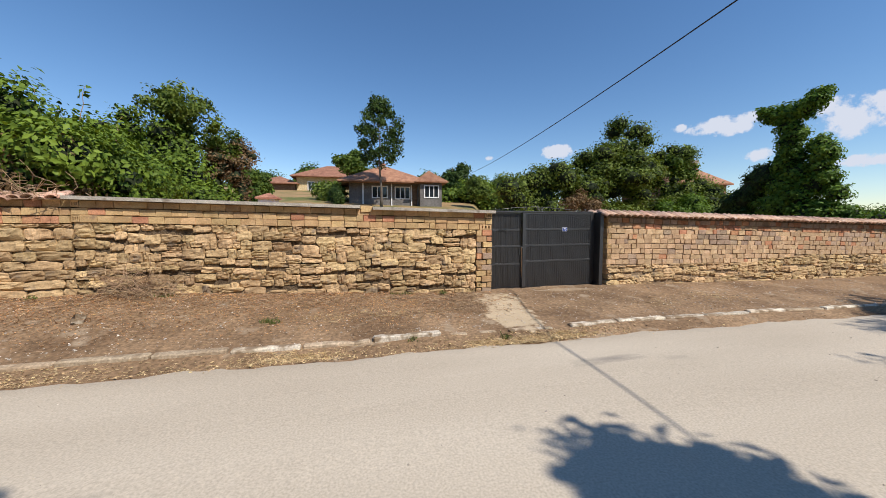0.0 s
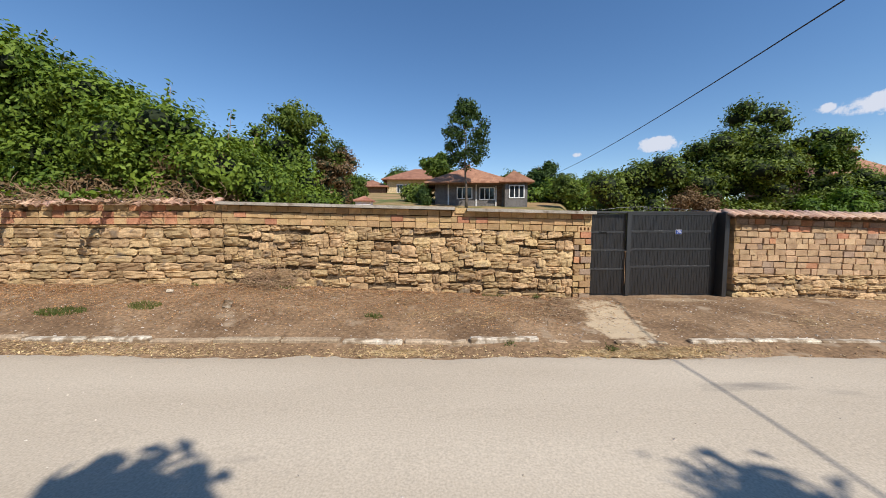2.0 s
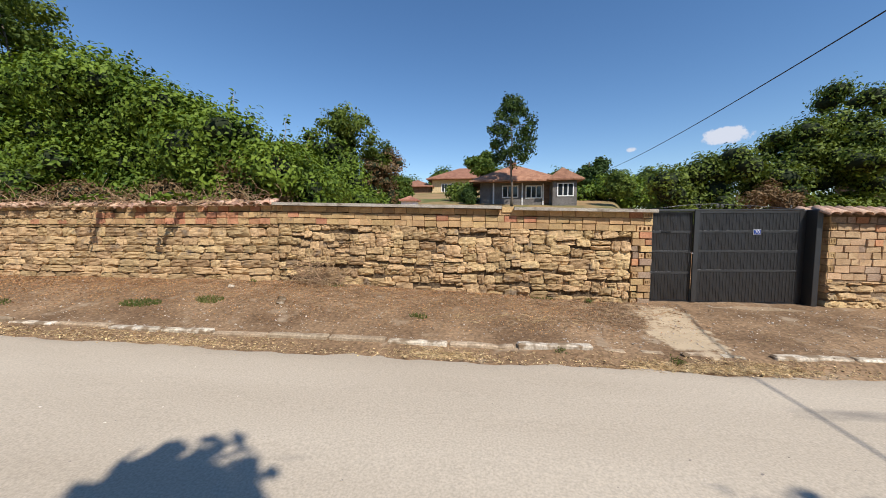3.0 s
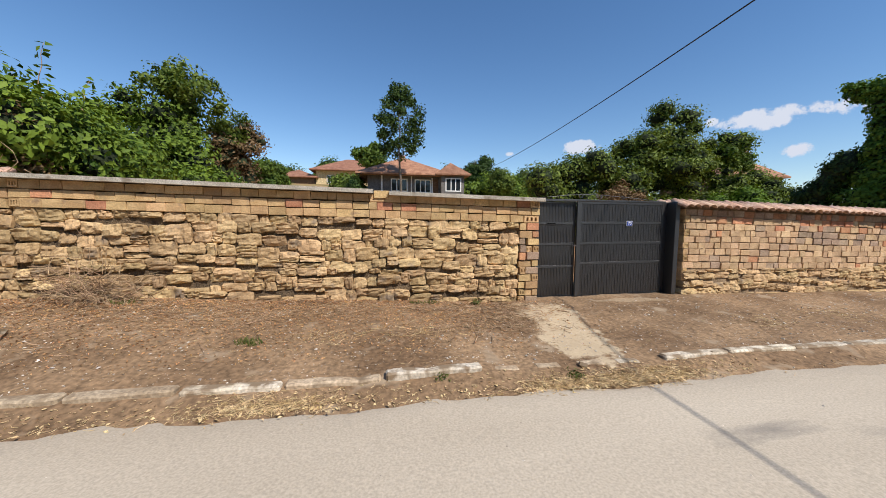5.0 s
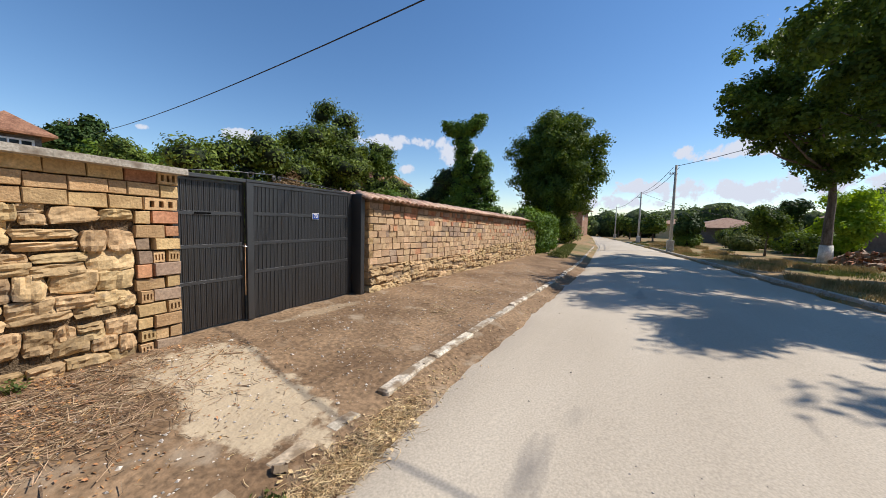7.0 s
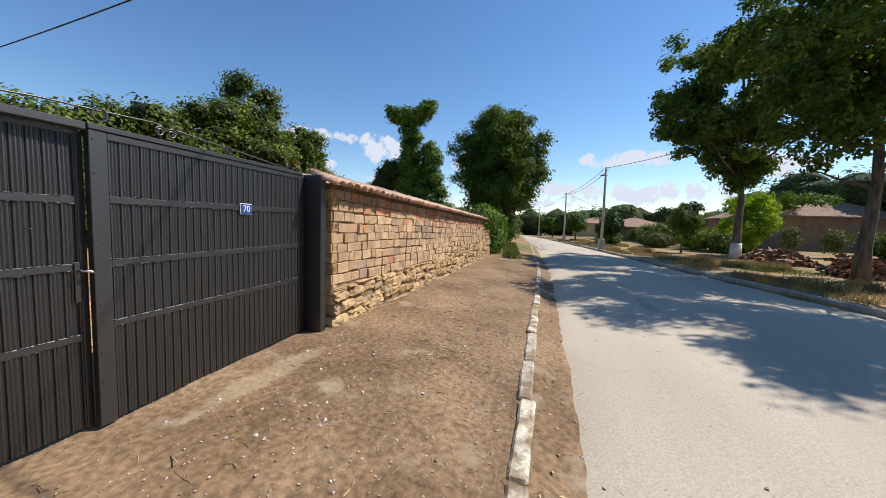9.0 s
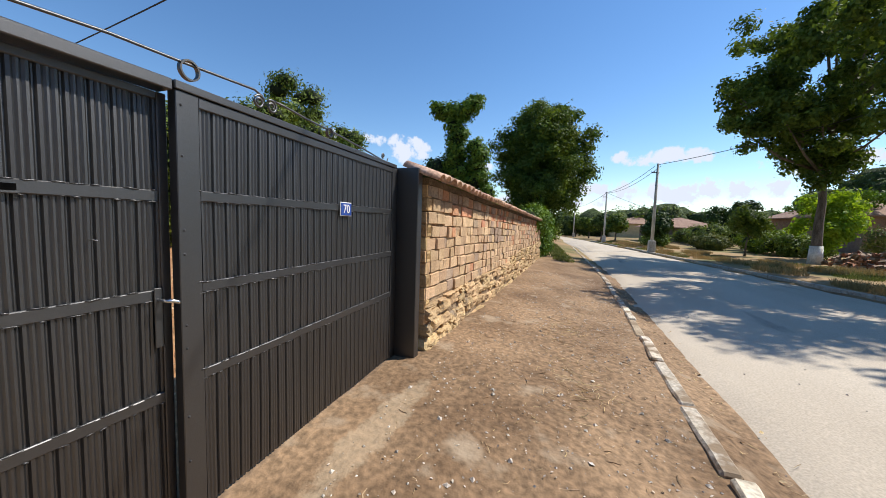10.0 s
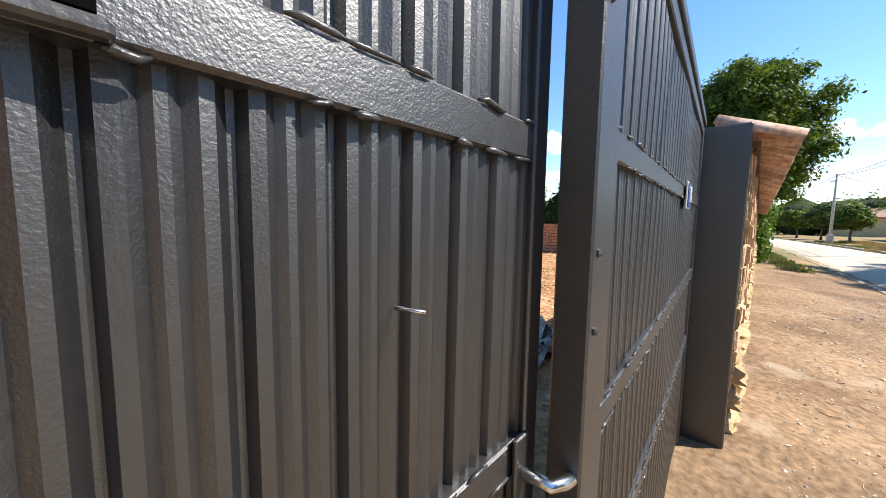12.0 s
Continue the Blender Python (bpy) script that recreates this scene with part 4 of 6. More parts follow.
def gate_panel(root, x0, x1, z0, z1, stile_l, stile_r, bars, q, top_rail=0.045, sheet_depth=0.006):
    y = GY
    part("stile", boxed(x0, x0 + stile_l, y - 0.004, y + 0.042, z0, z1, bevel=0.003), M_BLACKTRIM, root)
    part("stile", boxed(x1 - stile_r, x1, y - 0.004, y + 0.042, z0, z1, bevel=0.003), M_BLACKTRIM, root)
    part("top_rail", boxed(x0 + stile_l, x1 - stile_r, y - 0.003, y + 0.04, z1 - top_rail, z1 - 0.001, bevel=0.003), M_BLACKTRIM, root)
    levels = [z1 - top_rail] + [b for b in bars] + [z0 + 0.01]
    for i in range(len(levels) - 1):
        hi = levels[i] - (0.022 if i else 0)
        lo = levels[i + 1] + (0.022 if i < len(levels) - 2 else 0)
        v, f = corrugated(x0 + stile_l + 0.001, x1 - stile_r - 0.001, lo, hi, y + sheet_depth)
        put("sheet", as_mesh("sheet", v, f, M_BLACK), root)
    for b in bars:
        part("cross_bar", boxed(x0 + stile_l, x1 - stile_r, y - 0.002, y + 0.036, b - 0.022, b + 0.022, bevel=0.003), M_BLACKTRIM, root)
        put("weld_seam", weld_beads(x0 + stile_l, x1 - stile_r, b + 0.022, y - 0.002, q), root)["kind"] = "stuff"
        put("weld_seam", weld_beads(x0 + stile_l, x1 - stile_r, b - 0.023, y - 0.001, q), root)["kind"] = "stuff"


def build_gate():
    q = random.Random(41)
    leaf = empty("gate_leaf", "wide black-painted corrugated metal gate leaf, closed", "gate", (0, 0, 0))
    gate_panel(leaf, 3.395, 5.42, -0.08, 1.755, 0.095, 0.06, (1.345, 0.95, 0.56), q)
    for z in (1.7, 1.5, 1.2, 1.1, 0.8, 0.7, 0.4, 0.2):
        bm = bmesh.new()
        bmesh.ops.create_uvsphere(bm, u_segments=6, v_segments=4, radius=0.006)
        bmesh.ops.translate(bm, verts=bm.verts, vec=(3.415, GY - 0.004, z))
        part("rivet", bm, M_WELD, leaf)
    leaf.matrix_basis = SKEW
    # wicket door, pushed a little open about its hinges at the wall
    door = empty("wicket_door", "narrow black corrugated metal door with letter slot, slightly ajar", "door", (2.56, GY + 0.04, 0))
    hold = empty("holder", "x", "x")
    gate_panel(hold, 2.565, 3.404, -0.08, 1.742, 0.03, 0.035, (1.335, 0.935, 0.5), q, 0.03)
    kids = list(hold.children)
    for k in kids:
        k.parent = door
        k.matrix_basis = Matrix.Translation((-2.56, -GY - 0.02, 0))
    bpy.data.objects.remove(hold)
    dx, dy = -2.56, -GY - 0.02
    # no real opening: a flat black strip stands in for the slot's shade
    part("letter_slot", boxed(2.8 + dx, 2.985 + dx, GY - 0.008 + dy, GY - 0.0035 + dy, 1.322, 1.342), M_SLOT, door, "letter slot, the shade of its opening coloured flat black")
    part("slot_flap", boxed(2.795 + dx, 2.99 + dx, GY - 0.012 + dy, GY - 0.002 + dy, 1.312, 1.32, bevel=0.002), M_WELD, door)
    part("lock_plate", boxed(3.335 + dx, 3.365 + dx, GY - 0.012 + dy, GY - 0.005 + dy, 0.72, 0.965, bevel=0.002), M_BLACKTRIM, door)
    part("edge_strip", boxed(3.405 + dx, 3.414 + dx, GY + 0.02 + dy, GY + 0.045 + dy, -0.05, 0.95, bevel=0.002), M_BLACK, door)
    tubes("handle", [([(3.352 + dx, GY - 0.01 + dy, 0.915), (3.354 + dx, GY - 0.05 + dy, 0.915), (3.375 + dx, GY - 0.058 + dy, 0.912), (3.41 + dx, GY - 0.058 + dy, 0.9), (3.418 + dx, GY - 0.056 + dy, 0.87), (3.412 + dx, GY - 0.055 + dy, 0.80)], [0.008, 0.008, 0.009, 0.009, 0.009, 0.007])], M_CHROME, door, 8, "worn chrome lever handle")
    tubes("nail", [([(3.15 + dx, GY + 0.004 + dy, 1.168), (3.162 + dx, GY - 0.02 + dy, 1.166)], [0.0022, 0.0018])], M_CHROME, door, 5)
    door.rotation_euler = (0, 0, radians(AJAR))
    # header rail and posts
    frame_ = empty("gateway", "black steel gate posts and header rail", "gateway", (0, 0, 0))
    part("header", boxed(2.53, 3.39, GY - 0.04, GY + 0.05, 1.746, 1.79, bevel=0.004), M_BLACKTRIM, frame_)
    part("header", boxed(3.39, 5.43, GY - 0.012, GY + 0.05, 1.757, 1.79, bevel=0.003), M_BLACKTRIM, frame_).matrix_basis = SKEW
    part("post", boxed(5.5, 5.6, GY - 0.125, GY + 0.16, -0.35, 1.775, bevel=0.006), M_BLACK, frame_)
    part("post_flange", boxed(5.425, 5.5, GY + 0.1, GY + 0.14, -0.3, 1.76, bevel=0.004), M_BLACK, frame_)
    part("post", boxed(2.525, 2.56, GY - 0.02, GY + 0.06, -0.3, 1.757, bevel=0.004), M_BLACK, frame_)
    # wrought-iron cresting
    def ring(cx, cz, r, w=0.02):
        vs, fs = [], []
        n = 28
        for k in range(n):
            a = 2 * math.pi * k / n
            for rr, yy in ((r, -w / 2), (r, w / 2), (r - 0.007, w / 2), (r - 0.007, -w / 2)):
                vs.append((cx + math.cos(a) * rr, GY + 0.02 + yy, cz + math.sin(a) * rr))
        for k in range(n):
            j = (k + 1) % n
            for c in range(4):
                d = (c + 1) % 4
                fs.append((k * 4 + c, k * 4 + d, j * 4 + d, j * 4 + c))
        return as_mesh("ring", vs, fs, M_BLACKTRIM)

    def curl(cx, cz, r, start, turns, hand):
        pts = []
        n = 26
        for k in range(n):
            f = k / (n - 1)
            a = start + hand * turns * 2 * math.pi * f
            rr = r * (1 - 0.72 * f)
            pts.append((cx + math.cos(a) * rr, GY + 0.02, cz + math.sin(a) * rr))
        return pts, [0.0065] * n

    cres = empty("gate_cresting", "black wrought-iron rods, ring and scrolls along the gate top", "ironwork", (0, 0, 0))
    cres.matrix_basis = SKEW
    put("ring", ring(3.47, 1.856, 0.042), cres)
    put("ring", ring(4.42, 1.842, 0.032), cres)
    tubes("rod", [([(2.56, GY + 0.02, 1.80), (2.9, GY + 0.02, 1.835), (3.2, GY + 0.02, 1.868), (3.47, GY + 0.02, 1.88), (3.8, GY + 0.02, 1.9), (3.85, GY + 0.02, 1.885), (3.862, GY + 0.02, 1.84)], [0.006] * 7)], M_BLACKTRIM, cres)
    tubes("rod", [([(3.93, GY + 0.02, 1.885), (4.0, GY + 0.02, 1.882), (4.2, GY + 0.02, 1.865), (4.42, GY + 0.02, 1.858), (4.8, GY + 0.02, 1.83), (5.2, GY + 0.02, 1.795)], [0.006] * 6)], M_BLACKTRIM, cres)
    tubes("scroll", [curl(3.83, 1.85, 0.036, 0.6, 1.6, 1)], M_BLACKTRIM, cres)
    tubes("scroll", [curl(3.915, 1.85, 0.036, 2.5, 1.6, -1)], M_BLACKTRIM, cres)
    tubes("scroll", [curl(5.2, 1.83, 0.025, 0.2, 1.4, 1)], M_BLACKTRIM, cres)
    tubes("barb", [([(5.25, GY + 0.02, 1.76), (5.3, GY + 0.02, 1.83)], [0.006, 0.004])], M_BLACKTRIM, cres)
    # house number
    plate = empty("number_plate", "small blue enamel house number plate with white 70", "sign", (4.575, GY - 0.011, 1.335))
    plate.matrix_basis = SKEW @ Matrix.Translation((4.575, GY - 0.011, 1.335))
    part("plate", boxed(-0.07, 0.07, -0.003, 0.003, -0.05, 0.05, bevel=0.002), M_WHITE, plate, "white rim")
    part("field", boxed(-0.064, 0.064, -0.006, -0.002, -0.044, 0.044), M_BLUE, plate, "blue field")
    cu = bpy.data.curves.new("digits", "FONT")
    cu.body, cu.size, cu.extrude, cu.align_x, cu.align_y = "70", 0.085, 0.001, "CENTER", "CENTER"
    cu.materials.append(M_WHITE)
    ob = put("digits", cu, plate, pose(0, -0.008, 0, 90, 0, 0), "white digits 70")


AJAR = 0.8
# the wide leaf and its ironwork hang slightly askew about the hinge post
SKEW = Matrix.Translation((5.42, GY + 0.082, 0)) @ Matrix.Rotation(radians(3.3), 4, "Z") @ Matrix.Translation((-5.42, -GY, 0))
# matt black in place of the shaded slot opening
M_SLOT = mat("slot_shade", (0.004, 0.004, 0.004), (0.006, 0.006, 0.006), 5.0, 1.0, 0.0, spec=0.0)
build_gate()


# ---- houses ----
def hip_roof(x0, x1, y0, y1, z, rise, over=0.5, thick=0.12):
    bm = bmesh.new()
    x0, x1, y0, y1 = x0 - over, x1 + over, y0 - over, y1 + over
    d = min(x1 - x0, y1 - y0) / 2
    if x1 - x0 >= y1 - y0:
        ra, rb = (x0 + d, (y0 + y1) / 2), (x1 - d, (y0 + y1) / 2)
    else:
        ra, rb = ((x0 + x1) / 2, y0 + d), ((x0 + x1) / 2, y1 - d)
    c = [bm.verts.new((x, y, z)) for x, y in ((x0, y0), (x1, y0), (x1, y1), (x0, y1))]
    u = [bm.verts.new((x, y, z - thick)) for x, y in ((x0, y0), (x1, y0), (x1, y1), (x0, y1))]
    a, b = bm.verts.new((*ra, z + rise)), bm.verts.new((*rb, z + rise + 0.001))
    if x1 - x0 >= y1 - y0:
        for f in ((c[0], c[1], b, a), (c[1], c[2], b), (c[2], c[3], a, b), (c[3], c[0], a)):
            bm.faces.new(f)
    else:
        for f in ((c[0], c[1], a), (c[1], c[2], b, a), (c[2], c[3], b), (c[3], c[0], a, b)):
            bm.faces.new(f)
    for i in range(4):
        j = (i + 1) % 4
        bm.faces.new((c[i], u[i], u[j], c[j]))
    bm.faces.new(u)
    return bm


def window(parent, x, y, z, w, h, panes=2, depth=0.08, name="window"):
    """Window in a wall that faces -y: white frame, dark panes."""
    t = 0.09
    fr = part(name, boxed(x - w / 2, x + w / 2, y - 0.05, y + depth, z - h / 2, z - h / 2 + t), M_WHITE, parent, "white-framed window")
    part("frame", boxed(x - w / 2, x + w / 2, y - 0.05, y + depth, z + h / 2 - t, z + h / 2), M_WHITE, fr)
    part("frame", boxed(x - w / 2, x - w / 2 + t, y - 0.048, y + depth, z - h / 2 + t, z + h / 2 - t), M_WHITE, fr)
    part("frame", boxed(x + w / 2 - t, x + w / 2, y - 0.048, y + depth, z - h / 2 + t, z + h / 2 - t), M_WHITE, fr)
    inner = w - 2 * t
    for k in range(panes):
        a = x - w / 2 + t + inner * k / panes
        b = a + inner / panes
        part("pane", boxed(a + 0.03, b - 0.03, y - 0.012, y + 0.01, z - h / 2 + t, z + h / 2 - t), M_GLASS, fr, "dark glass pane")
        if k:
            part("mullion", boxed(a - 0.04, a + 0.04, y - 0.045, y + depth, z - h / 2 + t, z + h / 2 - t), M_WHITE, fr)
    return fr


def build_grey_house():
    h = empty("house", "low grey rendered house with red tile hip roof and white windows", "house", (3, 36, 3.2))
    o = Vector((-3, -36, -3.2))

    def P(name, bm, m, parent=h, label=""):
        ob = part(name, bm, m, parent, label)
        ob.matrix_basis = Matrix.Translation(o) if parent is h else Matrix()
        return ob

    P("wall", boxed(-1.3, 5.2, 33.9, 40, 1.6, 5.4), M_GREYWALL_SHADED)
    P("wall", boxed(5.2, 7.3, 33.0, 39.5, 1.6, 5.45), M_GREYWALL_SHADED)
    P("roof", hip_roof(-1.5, 5.6, 33.6, 40.4, 5.45, 2.0, 0.8), M_ROOF, h, "red-brown clay tile roof")
    P("roof", hip_roof(5.3, 7.2, 33.2, 39.0, 5.5, 1.2, 0.65), M_ROOF, h, "red-brown clay tile roof")
    P("fascia", boxed(-2.2, 6.3, 32.87, 32.92, 5.28, 5.42), M_WOODDARK)
    P("chimney", boxed(1.8, 2.3, 37, 37.5, 6.2, 7.7), M_BRICK_RED)
    # solid dark slab in the wall face for the shade inside the doorway
    P("door", boxed(4.55, 5.05, 33.85, 33.95, 3.2, 5.1), M_WOODDARK, h, "open doorway, its inner shade drawn as a dark slab")
    P("door_frame", boxed(4.45, 4.55, 33.8, 33.97, 3.2, 5.2), M_WHITE)
    P("post", boxed(-0.12, 0.02, 33.75, 33.87, 1.8, 5.3), M_WHITE)
    P("post", boxed(2.55, 2.65, 33.8, 33.88, 1.8, 5.3), M_WHITE)
    for x, z, w, hh, y in ((1.5, 4.5, 1.5, 1.15, 33.9), (3.65, 4.45, 1.5, 1.2, 33.9), (6.3, 4.55, 1.45, 1.2, 33.0)):
        ob = window(h, x, y, z, w, hh, 3)
        ob.matrix_basis = Matrix.Translation(o)


def far_house(name, label, x0, x1, y0, y1, z0, z1, rise, wallm, wins, over=0.6, chimneys=(), roofm=None):
    h = empty(name, label, "house", ((x0 + x1) / 2, (y0 + y1) / 2, z0))
    o = Matrix.Translation((-(x0 + x1) / 2, -(y0 + y1) / 2, -z0))
    for nm, bm, m in (("wall", boxed(x0, x1, y0, y1, z0 - 2, z1), wallm), ("roof", hip_roof(x0, x1, y0, y1, z1, rise, over), roofm or M_ROOF)):
        part(nm, bm, m, h).matrix_basis = o
    for x, z, w, hh in wins:
        window(h, x, y0, z, w, hh, 2).matrix_basis = o
    for cx, cy, cz, ch in chimneys:
        part("chimney", boxed(cx - 0.24, cx + 0.24, cy - 0.24, cy + 0.24, cz, cz + ch, bevel=0.03), M_BRICK_RED, h, "red brick chimney").matrix_basis = o
        part("chimney_cap", boxed(cx - 0.3, cx + 0.3, cy - 0.3, cy + 0.3, cz + ch - 0.25, cz + ch - 0.1), M_CONC, h).matrix_basis = o
    return h


build_grey_house()
far_house("house", "two-storey ochre rendered house with red tile roof", -9.2, 1.5, 55, 63, 4.5, 8.5, 2.2, M_YELLOW, ((-7.2, 7.1, 1.0, 1.3), (-5.9, 7.1, 1.0, 1.3)), 0.8)
far_house("barn", "old brown timber barn with red tile roof", -14.5, -9.4, 55, 60, 4.3, 7.4, 1.3, M_WOODDARK, ())
far_house("shed", "small white rendered shed with grey roof", -7.0, -5.9, 26, 27.0, 2.2, 3.3, 0.3, M_WHITE, (), 0.15)
far_house("house", "house roof of dark red tiles with two chimneys above the thicket", 25.0, 30.4, 24.0, 30.0, 0.5, 4.9, 2.3, M_BROWNWALL, (), 0.35, ((28.6, 25.6, 5.6, 1.45), (29.3, 26.6, 6.0, 1.0)))
far_house("farm_building", "brown brick farm building with overgrown red tile roof", 43.5, 60, -26, -17.0, -0.6, 3.0, 2.3, M_BROWNWALL, (), 0.4, (), M_ROOF_OLD)
far_house("house", "low house with faded brown tile roof behind shrubs", 64, 76, -14, -5, -0.8, 1.5, 1.6, M_GREYWALL_SHADED, (), 0.7, (), M_ROOF_OLD)
far_house("house", "low far house with faded roof", 96, 108, -14, -2, -1.2, 2.2, 1.8, M_YELLOW, (), 0.7, (), M_ROOF_OLD)
far_house("house", "two-storey stone house with wooden balcony by the road", 70, 80, 11.6, 18, -1.2, 4.3, 1.6, M_BROWNWALL, ((72, 2.9, 1.0, 1.2),), 0.9)


# ---- poles and cables ----
def pole(x, y, h, r=0.13):
    z = on_ground(x, y)
    p = empty("utility_pole", "grey concrete utility pole with steel crossarm", "utility pole", (x, y, z), "poles along the road")
    tubes("shaft", [([(0, 0, -0.2), (0, 0, h)], [r, r * 0.65])], M_POLE, p, 8)
    part("footing", boxed(-0.25, 0.25, -0.25, 0.25, -0.1, 0.9, bevel=0.04), M_POLE, p)
    part("crossarm", boxed(-0.04, 0.04, -0.12, 0.42, h - 0.72, h - 0.66), M_WIRE, p)
    for dy in (0.2, 0.38):
        tubes("insulator", [([(0, dy, h - 0.66), (0, dy, h - 0.54)], [0.03, 0.04])], M_WHITE, p, 6)
    return z + h


pole(33.9, 0.75, 6.9)
pole(55.0, 2.6, 6.9)
pole(86.0, 6.5, 6.9)


def cable(a, b, sag=0.3, r=0.013):
    a, b = Vector(a), Vector(b)
    mid = (a + b) / 2
    ob = empty("overhead_cable", "thin black overhead cable", "cable", mid)
    pts = []
    for k in range(25):
        f = k / 24
        p = a.lerp(b, f) - mid
        p.z -= sag * 4 * f * (1 - f)
        pts.append(p)
    tubes("strand", [(pts, [r] * 25)], M_WIRE, ob, 5)


cable((4.37, -6.5, 5.72), (9.43, 33.0, 6.09), 0.66, 0.014)
cable((33.9, 0.75, 6.2), (12.0, -9.0, 7.2), 0.5, 0.02)
cable((33.9, 0.95, 6.1), (55.0, 2.8, 5.9), 0.4, 0.02)
cable((33.9, 0.55, 6.1), (55.0, 2.4, 5.9), 0.5, 0.02)
cable((55.0, 2.6, 5.9), (86.0, 6.5, 5.4), 0.5, 0.025)
cable((55.0, 2.6, 5.9), (70.0, -9.0, 3.5), 0.3, 0.02)

# ---- vegetation behind the walls ----
# thicket over the old west wall
hb = []
q = random.Random(51)
for i in range(96):
    x = q.uniform(-16, -5.6)
    top = float(np.interp(x, (-16, -13.9, -11.3, -10.3, -9.6, -7.5, -6.3, -5.4), (6.2, 6.0, 5.7, 5.35, 4.9, 4.1, 3.5, 2.95)))
    y = q.uniform(8.6, 11.5)
    s = q.uniform(0.5, 0.85)
    top += 0.3 * math.sin(x * 3.3) * (x < -7)
    z = top - s * 0.7 if i % 2 else q.uniform(1.9, max(2.0, top - s * 0.75))
    hb.append((x, y, z, s, s, s * 0.85))
hb += [(x, 9.3 + 0.4 * math.sin(x * 5), z, 0.6, 0.6, 0.55) for x in np.arange(-15.6, -5.8, 0.62) for z in ((1.9, 2.6) if x > -8.6 else (1.9, 2.6, 3.4, 4.1))]
bush("thicket", "dense green vine thicket spilling over the old wall", hb, 150000, 0.085, L_VINE, 0.17, "thicket", at=(-10.5, 9.8, 0.2), scale=0.55, per=16)
bush("withered_vines", "dark brown withered vines under the thicket edge", [(x, 8.5 + 0.12 * math.sin(x * 4), 2.15 + 0.18 * math.sin(x * 2.7), 0.4, 0.3, 0.28) for x in np.arange(-14.5, -6.4, 0.42)], 9000, 0.055, L_BROWN, 0.14, "vines", at=(-10, 8.5, 0.2), scale=0.6)
bush("withered_vines", "brown withered vines in the thicket", [(-5.75 - 0.13 * k, 8.75 + 0.1 * math.sin(k * 3), 2.2 + 0.75 * abs(math.sin(k * 2.1)), 0.2, 0.25, 0.26) for k in range(11)], 2400, 0.06, L_BROWN, 0.12, "vines", core=False, at=(-7, 8.6, 0.2))
# shoots standing out of the thicket
def leafy_shoot(x, y, z, h, lean, seed):
    r = random.Random(seed)
    root = empty("leafy_shoot", "tall leafy shoot standing above the vine thicket", "shoot", (x, y, z), "thicket shoots")
    pts = [Vector((lean * (k / 6) ** 2 + 0.03 * math.sin(k * 2 + seed), 0.02 * math.cos(k), h * k / 6)) for k in range(7)]
    tubes("stem", [(pts, [0.012 - 0.0014 * k for k in range(7)])], M_TWIG, root, 5)
    c, o = [], []
    for k in range(int(h * 30)):
        f = 0.12 + 0.88 * r.random()
        p = pts[int(f * 5.99)].lerp(pts[min(6, int(f * 5.99) + 1)], f * 5.99 - int(f * 5.99))
        a = r.uniform(0, 6.28)
        d = (0.05 + 0.13 * (1.1 - f)) * r.uniform(0.5, 1.2)
        c.append((p.x + d * math.cos(a), p.y + d * math.sin(a), p.z + r.uniform(-.05, .03)))
        o.append((math.cos(a) * 0.5, math.sin(a) * 0.5, 0.7))
    leaves("shoot_leaves", np.array(c), np.array(o), 0.1, L_VINE, root)


for k, (x, y, z, h, lean) in enumerate(((-7.4, 9.4, 3.7, 1.35, -0.08), (-7.2, 9.4, 3.6, 0.8, 0.25), (-6.82, 9.4, 3.5, 0.75, 0.05), (-6.05, 9.4, 3.2, 1.15, 0.12), (-6.25, 9.4, 3.2, 0.7, -0.2), (-5.5, 9.5, 3.2, 0.6, 0.1),
                                         (-8.9, 9.4, 4.0, 0.9, 0.1), (-9.6, 9.5, 4.3, 0.9, -0.1), (-11.6, 9.6, 5.2, 1.1, 0.15), (-11.0, 9.4, 5.1, 1.3, -0.2), (-10.7, 9.3, 4.9, 1.3, 0.3), (-10.4, 9.2, 4.8, 1.2, 0.4), (-10.1, 9.3, 4.8, 0.9, 0.3), (-9.75, 9.2, 4.6, 0.8, 0.35))):
    leafy_shoot(x, y, z, h, lean, 60 + k)
tree("tree", "vine-covered tree at the end of the thicket", (-14.6, 9.8, 0.2), 7.8, 0.2, lobed(-15.7, 9.6, 7.1, 1.8, 1.5, 1.7, 14, 5, 0.42, 3), 17000, 0.1, L_BUSH, 6, seed=3, clump=0.2)
# clump beyond the yard
tree("tree", "bushy tree with clear crown over a thicket", (-7.2, 16.3, 0.9), 6.2, 0.13, lobed(-7.2, 16.3, 5.75, 1.25, 0.9, 1.25, 12, 4, 0.2, 4), 6500, 0.1, L_BUSH, 8, seed=4, clump=0.16)
bush("thicket", "green vine-covered thicket in the yard", lobed(-8.8, 16, 3.3, 2.3, 1.2, 2.0, 14, 4, 0.55, 5) + [(-7.2, 16, 4.2, 0.9, 0.8, 0.9), (-6.9, 15.8, 3.2, 1.0, 0.9, 1.2)], 26000, 0.1, L_VINE, 0.2, "thicket", at=(-8, 16, 0.9))
bush("withered_thicket", "brown withered vine-covered bush", lobed(-5.75, 17, 4.0, 0.95, 0.7, 1.1, 9, 4, 0.26, 61) + [(-6.3, 16.8, 3.0, 0.45, 0.5, 0.9), (-5.3, 17, 2.9, 0.25, 0.3, 0.9)], 6500, 0.075, L_BROWN, 0.14, "thicket", at=(-5.8, 17, 1.0))
